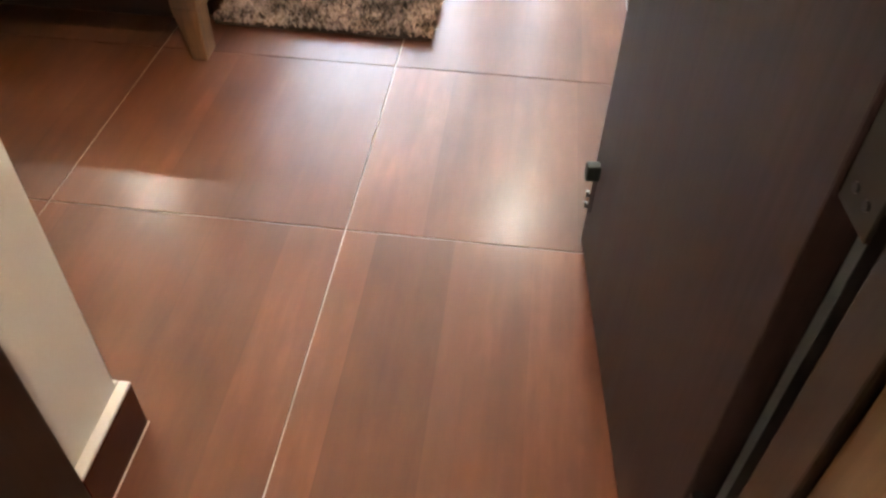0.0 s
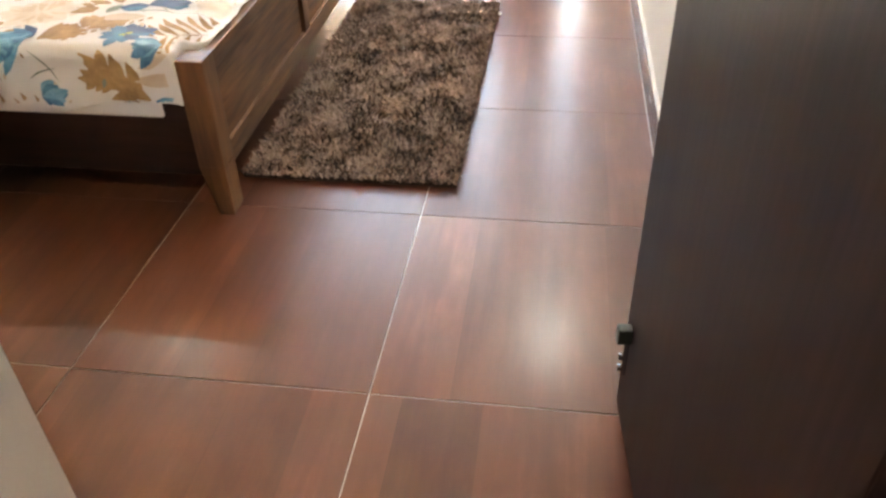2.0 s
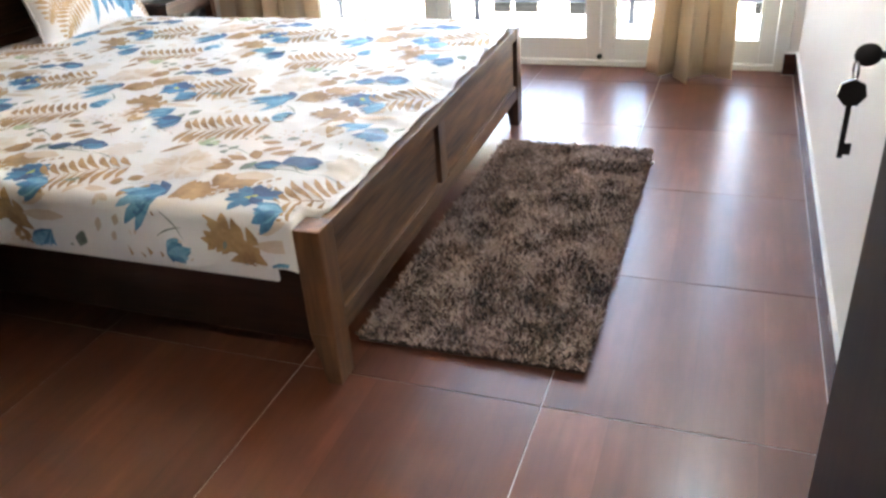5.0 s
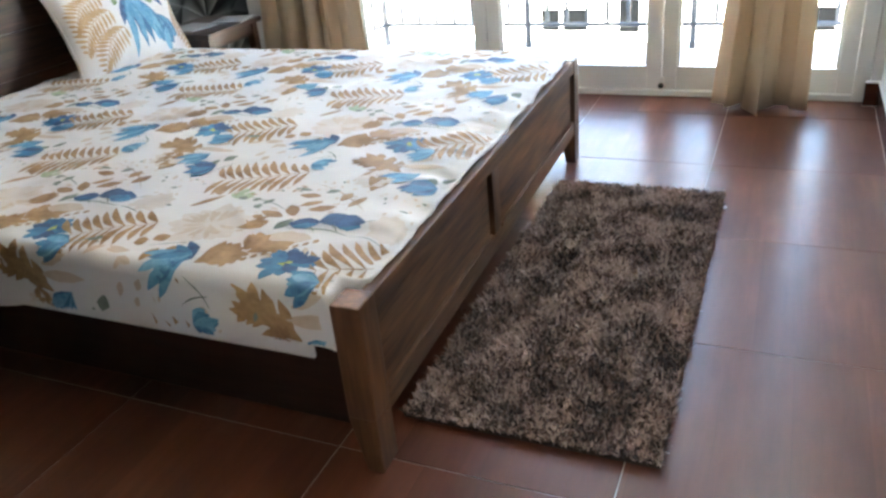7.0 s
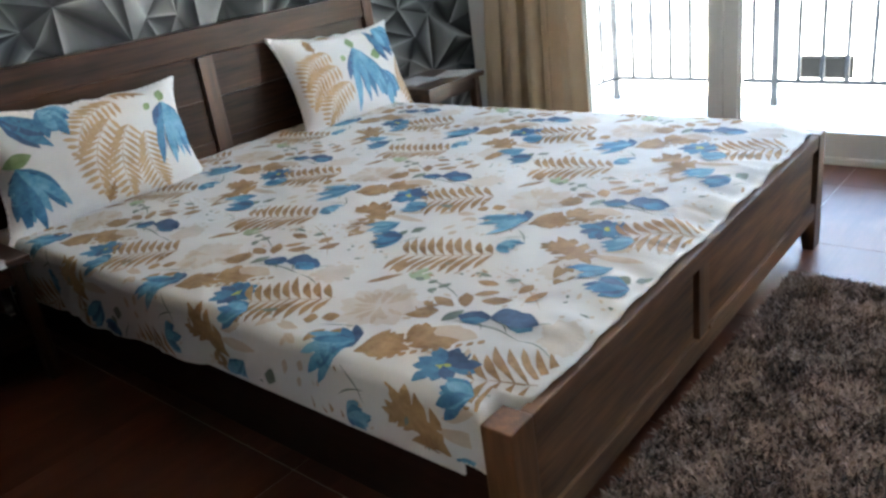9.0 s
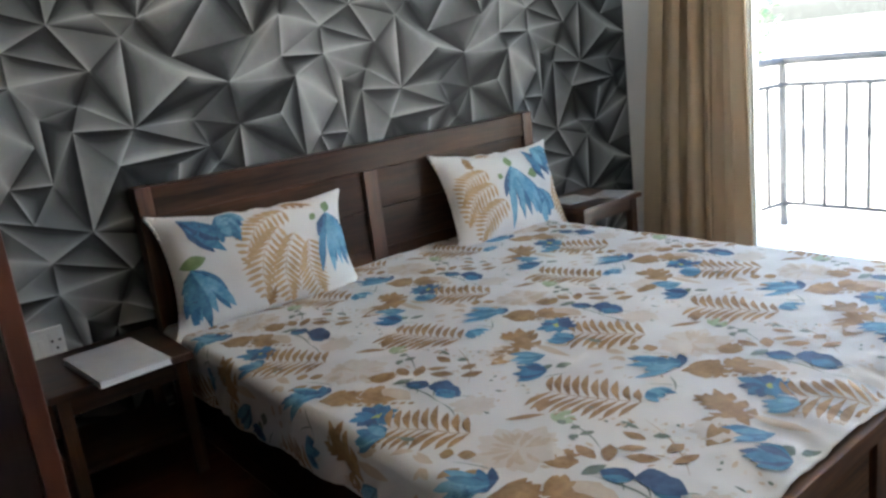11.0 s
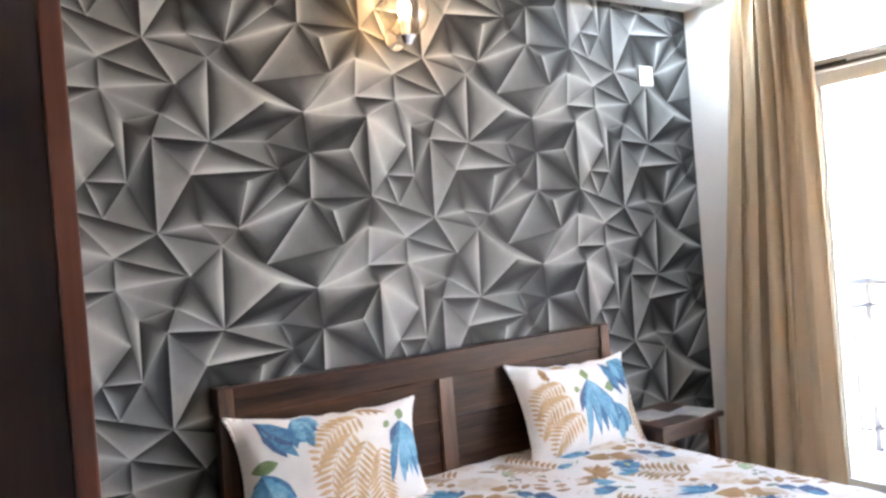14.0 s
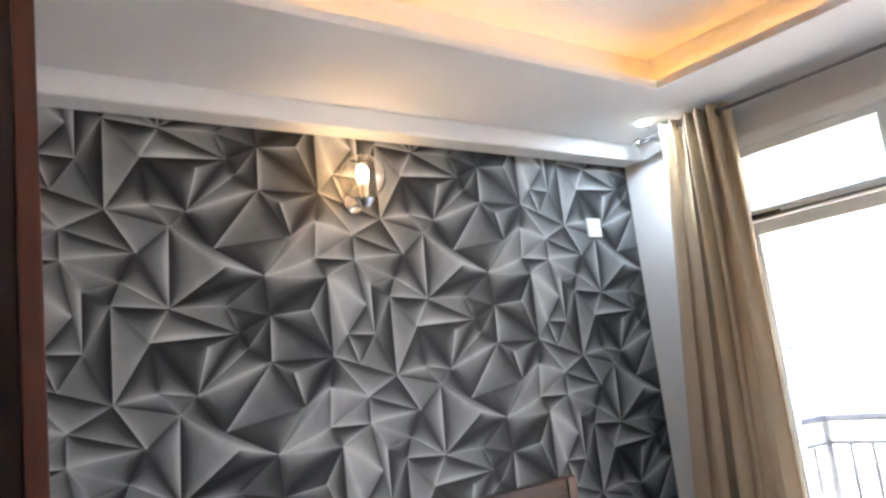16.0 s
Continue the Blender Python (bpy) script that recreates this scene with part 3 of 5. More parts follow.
tree(-14.9, 24.0, 6.2, 4)

# ---- curtains ----
def curtain(x0t, x1t, x0b, x1b, y, z0, z1, folds, seed, amp=0.045, gather=None):
    rnd = random.Random(seed)
    ph = [rnd.uniform(0, 6.28) for _ in range(4)]
    t = thing("curtain", ((x0b + x1b) / 2, y, z0), "ochre cloth curtain gathered beside the balcony window", "curtain", "window curtains")
    cx = (x0b + x1b) / 2

    def f(a, b):
        x0, x1 = x0b + (x0t - x0b) * b, x1b + (x1t - x1b) * b
        if gather:
            k = 1 - gather * math.exp(-((b - 0.42) / 0.25) ** 2)
            m = (x0 + x1) / 2
            x0, x1 = m + (x0 - m) * k, m + (x1 - m) * k
        w = a * folds * 6.283
        fall = 1 - b
        dy = amp * (0.75 + 0.35 * math.sin(a * 9 + ph[3])) * (math.sin(w + 0.9 * math.sin(a * 5 + ph[1]) + ph[0] + 0.5 * math.sin(3 * fall + ph[1])) + 0.3 * math.sin(2.7 * w + ph[2]) * (0.4 + 0.6 * b) + 0.35 * math.sin(2.1 * w * 0.5 + ph[2] + 2 * fall))
        dy += 0.75 * amp * b ** 4 * math.sin(2.6 * w + 1.3 * math.sin(a * 4 + ph[2]))
        dx = 0.016 * math.sin(2 * w + ph[3]) + 0.012 * fall * math.sin(5 * b + ph[1])
        dz = 0.012 * math.sin(w * 0.5 + ph[2]) * fall
        return (x0 + (x1 - x0) * a + dx - cx, dy, (z1 - z0) * b + dz)
    bm = add_grid(bmesh.new(), folds * 26, 40, f)
    cloth = part("cloth", bm, M_CURT, t, smooth=True)
    md = cloth.modifiers.new("thickness", "SOLIDIFY")
    md.thickness = 0.003
    for i in range(folds):
        part("eyelet", tube((x0t + (x1t - x0t) * (i + 0.5) / folds - cx - 0.004, 0, z1 - z0 - 0.04), (x0t + (x1t - x0t) * (i + 0.5) / folds - cx + 0.004, 0, z1 - z0 - 0.04), 0.026, sides=14), M_CHROME, t)
    return t


curtain(-1.955, -1.57, -2.18, -1.53, 4.44, 0.04, 2.635, 5, 3, 0.055)
curtain(0.31, 0.61, 0.24, 0.635, 4.38, 0.012, 2.635, 3, 8, 0.06, 0.18)
t = thing("curtain_rod", (-2.1, 4.44, 2.6), "chrome curtain rod with round finials under the ceiling", "curtain rod")
part("rod", tube((0, 0, 0), (2.95, 0, 0), 0.009), M_STEEL, t, "thin dull steel rod", smooth=True)
for x in (-0.012, 2.962):
    part("finial", add_ball(bmesh.new(), (x, 0, 0), 0.026), M_CHROME, t, smooth=True)
for x in (0.06, 1.5, 2.85):
    part("bracket", box((x - 0.01, -0.008, -0.006), (x + 0.01, 0.188, 0.006), 0.002), M_CHROME, t)

# ---- bed ----
BY0, BY1, BX0, BX1 = 1.852, 3.70, -2.33, -0.155
SKEW = 0.0225
def skewed(v):
    """How far the foot of the bed lies back towards the head, across the bed."""
    return -0.010 - SKEW * (v - BY0)


def foot(bm):
    for v in bm.verts:
        v.co.x += skewed(v.co.y)
    return bm


def bed():
    t = thing("bed", (0, 0, 0), "low dark-stained wooden double bed with panelled head and foot", "bed")
    # foot posts, square above and tapered on the inner side below
    for y0, y1, s in ((BY0, BY0 + 0.07, 1), (BY1 - 0.07, BY1, -1)):
        def taper(v, s=s, y0=y0, y1=y1):
            if v.z < 0.05:
                v.x = -0.215 if v.x < -0.19 else v.x
                v.x += 0.022 if v.x < -0.19 else 0
            return v
        bm = box((-0.22, y0, 0.135), (BX1, y1, 0.405), 0.004)
        add_box(bm, (-0.22, y0, 0), (BX1, y1, 0.135), 0.003, taper)
        part("leg", foot(bm), M_BED_Z, t)
    # footboard frame
    fy0, fy1 = BY0 + 0.07, BY1 - 0.07
    mid = 2.68
    part("top_rail", foot(box((-0.187, fy0, 0.358), (BX1 - 0.002, fy1, 0.403), 0.004)), M_BED_Y, t)
    part("bottom_rail", foot(box((-0.186, fy0, 0.115), (BX1 - 0.003, fy1, 0.165), 0.004)), M_BED_Y, t)
    part("stile", foot(box((-0.185, mid - 0.03, 0.165), (BX1 - 0.004, mid + 0.03, 0.358), 0.003)), M_BED_Z, t)
    for a, b in ((fy0, mid - 0.044), (mid + 0.03, fy1 - 0.014)):
        part("panel", foot(box((-0.183, a, 0.165), (BX1 - 0.014, b, 0.358))), M_BED_Y, t)
        part("bead", foot(box((BX1 - 0.013, a, 0.165), (BX1 - 0.001, b, 0.175), 0.003)), M_BED_Y, t)
    # side rails, their shade painted in
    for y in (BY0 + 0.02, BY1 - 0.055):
        part("side_rail", box((BX0 + 0.05, y, 0.1), (-0.2205 + skewed(y + 0.035), y + 0.035, 0.33), 0.004), M_BED_SHADED, t)
    # headboard
    hy0, hy1, hx0, hx1 = 1.865, 3.795, -2.365, -2.3
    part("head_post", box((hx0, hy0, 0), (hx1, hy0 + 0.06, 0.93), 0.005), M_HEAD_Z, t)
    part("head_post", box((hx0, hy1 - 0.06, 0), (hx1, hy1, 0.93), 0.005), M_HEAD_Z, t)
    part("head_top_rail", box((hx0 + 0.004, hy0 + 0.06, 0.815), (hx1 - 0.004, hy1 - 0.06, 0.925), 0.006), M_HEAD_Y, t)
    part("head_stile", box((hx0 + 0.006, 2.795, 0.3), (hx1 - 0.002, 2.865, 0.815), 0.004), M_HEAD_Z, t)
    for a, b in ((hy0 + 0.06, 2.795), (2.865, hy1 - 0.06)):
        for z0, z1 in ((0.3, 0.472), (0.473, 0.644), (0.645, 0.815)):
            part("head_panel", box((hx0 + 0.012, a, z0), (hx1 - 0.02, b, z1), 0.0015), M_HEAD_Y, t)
    part("slat_base", box((BX0 + 0.06, BY0 + 0.06, 0.2), (-0.28, BY1 - 0.06, 0.24)), M_BED_Y, t)
    return t


bed()

# ---- mattress under its sheet ----
SX0, SX1, SY0, SY1, SZ, SR = -2.29, -0.196, 1.858, 3.69, 0.428, 0.032
def swell(u, v):
    crease = (1 - abs(noise.noise((u * 2.6 + v * 1.7, v * 3.4 - u * 0.8, 11.0)))) ** 9
    return 0.006 * crease * (0.5 + noise.noise((u * 2, v * 2, 21.0))) + 0.006 * noise.noise((u * 1.7, v * 1.7, 0.3)) + 0.004 * noise.noise((u * 5, v * 5, 2.0)) + 0.0035 * noise.noise((u * 13, v * 6, 4.0)) + 0.0016 * noise.noise((u * 11 + v * 14, v * 9 - u * 6, 6.0))


def cloth_at(u, v):
    """The sheet over the mattress: u along the bed, v across it, running on down both sides."""
    u0, u = u, u - skewed(v)
    foot = min(1.0, max(0.0, (u - (SX1 - 0.16)) / 0.14))
    z = SZ + swell(u, v) + 0.02 * foot * max(-0.1, 0.2 + noise.noise((v * 8, u * 4, 9.0))) + 0.007 * foot * noise.noise((v * 23, u * 8, 2.0)) - 0.016 * min(1.0, max(0.0, (u - (SX1 - 0.08)) / 0.08)) ** 2
    if u > -0.2:
        z = max(z, 0.4065)
    if v < SY0 + SR or v > SY1 - SR:
        near = v < SY0 + SR
        s = (SY0 + SR - v) if near else (v - SY1 + SR)
        a = min(s / SR, math.pi / 2)
        out, down = SR * math.sin(a), SR * (1 - math.cos(a))
        rest = max(0.0, s - SR * math.pi / 2)
        out += rest * 0.02 + (0.016 * noise.noise((u * 4.5, 0.0, 4.0)) + 0.009 * noise.noise((u * 13, 0.0, 6.0)) + 0.006 * noise.noise((u * 24 + rest * 20, rest * 9, 8.0))) * min(1, rest / 0.07)
        y = SY0 + SR - out if near else SY1 - SR + out
        return Vector((u0, y, z - down - rest))
    return Vector((u0, v, z))


def between_posts(v):
    k = min(max((min(v - 1.925, 3.625 - v)) / 0.03, 0.0), 1.0)
    return k * k * (3 - 2 * k)


def foot_edge(v):
    """Where the sheet ends towards the footboard: over its top rail, and drawn back round the two posts."""
    k = between_posts(v)
    return SX1 + skewed(v) - 0.03 * (1 - k) + 0.019 * k + 0.01 * noise.noise((v * 6, 3.0, 0.0)) + 0.006 * noise.noise((v * 19, 3.0, 4.0))


def sheet_drop(u):
    """How far the sheet hangs below the mattress edge along the bed."""
    return 0.098 + 0.085 * max(0.0, min(1.0, (-0.3 - u) / 1.9)) + 0.014 * noise.noise((u * 3, 1.0, 7.0)) + 0.006 * noise.noise((u * 11, 1.0, 3.0))


ARC = SR * math.pi / 2
bm = bmesh.new()
def sheet_point(a, b):
    u = SX0 + (SX1 - SX0) * a
    lo, hi = SY0 + SR - ARC - sheet_drop(u), SY1 - SR + ARC + 0.13
    n0, n1 = 0.16, 0.86
    if b < n0:
        v = lo + (SY0 + SR - lo) * b / n0
    elif b < n1:
        v = SY0 + SR + (SY1 - SY0 - 2 * SR) * (b - n0) / (n1 - n0)
    else:
        v = SY1 - SR + (hi - SY1 + SR) * (b - n1) / (1 - n1)
    return cloth_at(SX0 + (foot_edge(v) - SX0) * a, v)


add_grid(bm, 190, 200, sheet_point)
# the foot end folded down behind the footboard
end = [sheet_point(1.0, j / 200) for j in range(201)]
def fold(a, b):
    p = end[round(b * 200)]
    deep = (0.09 - 0.086 * between_posts(p.y)) * min(1.0, max(0.0, (p.z - 0.36) / 0.04))
    return p + Vector((0.004 * math.sin(a * 1.57), 0, -deep * a))


add_grid(bm, 4, 200, fold)
add_grid(bm, 4, 120, lambda a, b: sheet_point(0.0, b) + Vector((-0.004 * a, 0, -0.09 * a)))
bmesh.ops.remove_doubles(bm, verts=bm.verts, dist=0.0004)
BED_LINEN = thing("mattress", (0, 0, 0), "mattress under a white sheet printed with blue flowers and brown leaves", "mattress")
part("mattress_block", box((SX0 + 0.01, SY0 + 0.012, 0.242), (SX1 - 0.085, SY1 - 0.012, SZ - 0.03), 0.02), M_SHEET, BED_LINEN)
part("sheet", bm, M_SHEET, BED_LINEN, "floral printed cotton sheet hanging over the sides", True)


# ---- pillows ----
def pillow_shape(w, hgt, d):
    def f(s, t, side=1):
        k = (max(0.0, 1 - s * s) ** 0.55) * (max(0.0, 1 - t * t) ** 0.55)
        pull = 1 - 0.11 * (1 - s * s) * abs(t) ** 3
        pull2 = 1 - 0.085 * (1 - t * t) * abs(s) ** 3
        corner = 1 + 0.045 * abs(s) ** 9 * abs(t) ** 6
        ruck = 1 + 0.022 * math.sin(s * 15 + w * 9 + 2 * math.sin(s * 4)) * abs(t) ** 4 * (1 - s * s)
        wr = 0.009 * noise.noise((s * 3, t * 3, 5.0 + w)) + 0.01 * noise.noise((s * 9, t * 3.2, 7.0 + w)) * (0.25 + 0.75 * t * t) * k
        return Vector((s * w / 2 * pull2 * corner, t * hgt / 2 * pull * corner * ruck, side * (0.006 + d / 2 * k) + wr))
    return f


def pillow(m, w, hgt, d, label):
    t = thing("pillow", (0, 0, 0), label, "pillow", "bed pillows")
    t.matrix_world = m
    f = pillow_shape(w, hgt, d)
    bm = add_grid(bmesh.new(), 28, 22, lambda a, b: f(2 * a - 1, 2 * b - 1))
    add_grid(bm, 28, 22, lambda a, b: f(1 - 2 * a, 2 * b - 1, -1))
    bmesh.ops.remove_doubles(bm, verts=bm.verts, dist=0.0001)
    part("cover", bm, M_SHEET, t, smooth=True)
    rim = [f(s_, t_) for s_, t_ in [(-1 + i / 15, -1) for i in range(30)] + [(1, -1 + i / 10) for i in range(20)] + [(1 - i / 15, 1) for i in range(30)] + [(-1, 1 - i / 10) for i in range(20)]]
    cord = bmesh.new()
    for a, b in zip(rim, rim[1:] + rim[:1]):
        add_tube(cord, (a.x, a.y, 0), (b.x, b.y, 0), 0.006, sides=6)
    part("piping", cord, M_SHEET, t, smooth=True)
    return t


def leaning(y, z, x, tilt, roll):
    """Local x runs along the wall, local y up the pillow, local z towards the foot of the bed."""
    m = Matrix(((0, 0, 1, x), (1, 0, 0, y), (0, 1, 0, z), (0, 0, 0, 1)))
    return m @ pose(0, 0, 0, -tilt, 0, roll)


PILLOWS = [pillow(leaning(2.25, 0.59, -2.2, 22, -4.0), 0.75, 0.43, 0.17, "plump white pillow with blue flowers and ochre ferns against the headboard"),
           pillow(leaning(3.475, 0.582, -2.2, 22, -3.5), 0.69, 0.45, 0.17, "plump white floral pillow near the window side of the bed")]

# ---- printed flowers and leaves ----
def dye(name, dark, light, scale=16):
    return surface(name, dark, light, 0.6, scale=scale, detail=4, bump=0.1, grain=70)


DYES = [dye("ink_blue", (0.012, 0.075, 0.21), (0.12, 0.35, 0.54)), dye("ink_deep_blue", (0.02, 0.045, 0.13), (0.08, 0.17, 0.33)), dye("ink_light_blue", (0.03, 0.21, 0.4), (0.29, 0.54, 0.68)),
        dye("ink_ochre", (0.21, 0.105, 0.038), (0.56, 0.37, 0.18)), dye("ink_brown", (0.21, 0.105, 0.045), (0.55, 0.37, 0.2)), dye("ink_beige", (0.55, 0.43, 0.32), (0.68, 0.59, 0.49)),
        dye("ink_green", (0.12, 0.2, 0.07), (0.3, 0.4, 0.2)), dye("ink_sage", (0.12, 0.16, 0.13), (0.28, 0.33, 0.28)), dye("ink_yellow", (0.45, 0.5, 0.1), (0.6, 0.6, 0.2)), dye("ink_pale_beige", (0.64, 0.57, 0.5), (0.73, 0.68, 0.63)), dye("ink_mint", (0.3, 0.42, 0.24), (0.52, 0.6, 0.42)), dye("ink_tan", (0.42, 0.27, 0.13), (0.64, 0.47, 0.28))]
BLUE, DEEP, LIGHT, OCHRE, BROWN, BEIGE, GREEN, SAGE, YELLOW, PALE, MINT, TAN = range(12)


class Print:
    """Flat printed shapes that follow a cloth; f maps the cloth's plane into space."""

    def __init__(self, f, inside, seed):
        self.f, self.inside, self.rnd, self.bm, self.lift = f, inside, random.Random(seed), bmesh.new(), 0.0
        self.petal = 0.00012

    def raise_(self):
        self.lift = 0.0009 + (self.lift - 0.0009 + 0.00011) % 0.0013

    def put(self, pts, faces, ink):
        keep = [self.inside(*p) for p in pts]
        if not any(keep):
            return
        vs = []
        for a, b in pts:
            e = 0.004
            o = self.f(a, b)
            nrm = (self.f(a + e, b) - o).cross(self.f(a, b + e) - o).normalized()
            vs.append(self.bm.verts.new(o + nrm * self.lift))
        for f in faces:
            if all(keep[i] for i in f):
                self.bm.faces.new([vs[i] for i in f]).material_index = ink

    def leaf(self, p, q, wide, ink, bend=0.0, blunt=1.0, n=7, lift=None):
        """A pointed leaf or petal from p to q; blunt over 1 moves its widest place towards the tip."""
        self.raise_()
        keep = self.lift
        self.lift = keep if lift is None else lift
        p, q = Vector(p), Vector(q)
        d = q - p
        s = Vector((-d.y, d.x))
        pts, faces = [], []
        cols = 4 if wide > 0.02 else 2
        for i in range(n + 1):
            t = i / n
            w = math.sin(math.pi * min(max(t, 0.012), 0.988) ** blunt) ** 0.8 * wide / 2 / max(d.length, 1e-5) * self.rnd.uniform(0.86, 1.12)
            m = p + d * t + s * bend * math.sin(math.pi * t)
            pts += [tuple(m + s * w * (1 - 2 * c / cols)) for c in range(cols + 1)]
        k = cols + 1
        faces = [(i * k + c, i * k + c + 1, (i + 1) * k + c + 1, (i + 1) * k + c) for i in range(n) for c in range(cols)]
        self.put(pts, faces, ink)
        self.lift = keep

    def stem(self, p, q, ink, wide=0.004, bend=0.08):
        self.leaf(p, q, wide, ink, bend, n=9)

    def flower(self, c, r, ink, ink2, petals=8, centre=True, squash=1.0):
        a0 = self.rnd.uniform(0, 6)
        for i in range(petals):
            a = a0 + i * 6.283 / petals + self.rnd.uniform(-0.15, 0.15)
            k = r * self.rnd.uniform(0.8, 1.1)
            tip = (c[0] + math.cos(a) * k, c[1] + math.sin(a) * k * squash)
            self.leaf(c, tip, r * 0.52, self.rnd.choice((ink, ink, ink2)), blunt=1.3)
        if centre:
            for i in range(5):
                a = i * 1.256
                self.leaf(c, (c[0] + math.cos(a) * r * 0.26, c[1] + math.sin(a) * r * 0.26), r * 0.2, YELLOW)

    def tulip(self, p, q, r, ink, ink2, petals=4, spread=0.55):
        """Petals that fan out from p towards q."""
        p, q = Vector(p), Vector(q)
        d = q - p
        for i in range(petals):
            a = (i / (petals - 1) - 0.5) * 2 * spread + self.rnd.uniform(-0.08, 0.08)
            e = Vector((d.x * math.cos(a) - d.y * math.sin(a), d.x * math.sin(a) + d.y * math.cos(a))) * self.rnd.uniform(0.7, 1.1)
            self.leaf(p, p + e, r, (ink, ink2)[i % 2], bend=a * 0.12, blunt=1.25, lift=0.0023 + self.petal * (i * 5 % petals))

    def fern(self, p, q, wide, ink, pairs=9, bend=0.06, slant=0.6, fat=0.5):
        p, q = Vector(p), Vector(q)
        d = q - p
        s = Vector((-d.y, d.x))
        self.stem(p, q, ink, 0.003, bend)
        step = d.length / pairs
        for i in range(pairs):
            t = (i + 0.6) / (pairs + 0.4)
            m = p + d * t + s * bend * math.sin(math.pi * t)
            k = wide / 2 * (math.sin(math.pi * (0.18 + 0.8 * t)) ** 0.7)
            for side in (1, -1):
                e = (d.normalized() * slant + s.normalized() * side).normalized() * k * self.rnd.uniform(0.85, 1.1)
                self.leaf(m, m + e, step * fat * 1.5, ink, n=4)

    def frond(self, p, q, reach, ink, pairs=9, bend=0.05):
        """A broad fern: plump leaflets that lean towards the tip, shorter at both ends."""
        p, q = Vector(p), Vector(q)
        d = q - p
        s = Vector((-d.y, d.x))
        self.stem(p, q, ink, 0.004, bend)
        step = d.length / pairs
        for i in range(pairs + 1):
            t = (i + 0.35) / (pairs + 0.35)
            m = p + d * t + s * bend * math.sin(math.pi * t)
            k = reach * (0.5 + 0.5 * math.sin(math.pi * min(1.0, 0.12 + 0.7 * t)))
            for side in (1, -1):
                e = (d.normalized() * 0.38 + s.normalized() * side).normalized() * k * self.rnd.uniform(0.85, 1.1)
                self.leaf(m, m + e, step * 0.74, self.rnd.choice((ink, ink, OCHRE)), side * -0.08, 1.15, 5)

    def lobed(self, p, q, wide, ink):
        """An oak-like leaf: a narrow body with pointed lobes that lean towards the tip."""
        p, q = Vector(p), Vector(q)
        d = q - p
        self.leaf(p, q, wide * 0.42, ink, 0.04, 0.9)
        for k in range(3):
            for side in (1, -1):
                a = side * self.rnd.uniform(0.6, 0.85)
                e = Vector((d.x * math.cos(a) - d.y * math.sin(a), d.x * math.sin(a) + d.y * math.cos(a))).normalized()
                m = p + d * (0.12 + 0.24 * k)
                self.leaf(m, m + e * wide * (0.62, 0.58, 0.44)[k] * self.rnd.uniform(0.85, 1.1), wide * 0.25, ink, 0, 1.0, 5)

    def puff(self, c, r, ink, rays=34):
        for i in range(rays):
            a, k0, k1 = self.rnd.uniform(0, 6.283), self.rnd.uniform(0.1, 0.5), self.rnd.uniform(0.7, 1.0)
            e = Vector((math.cos(a), math.sin(a))) * r
            self.leaf(Vector(c) + e * k0, Vector(c) + e * k1, r * 0.16, ink, n=4)

    def done(self, parent):
        ob = part("print", self.bm, DYES, parent)
        return tagged(ob, "", "", "", "stuff")


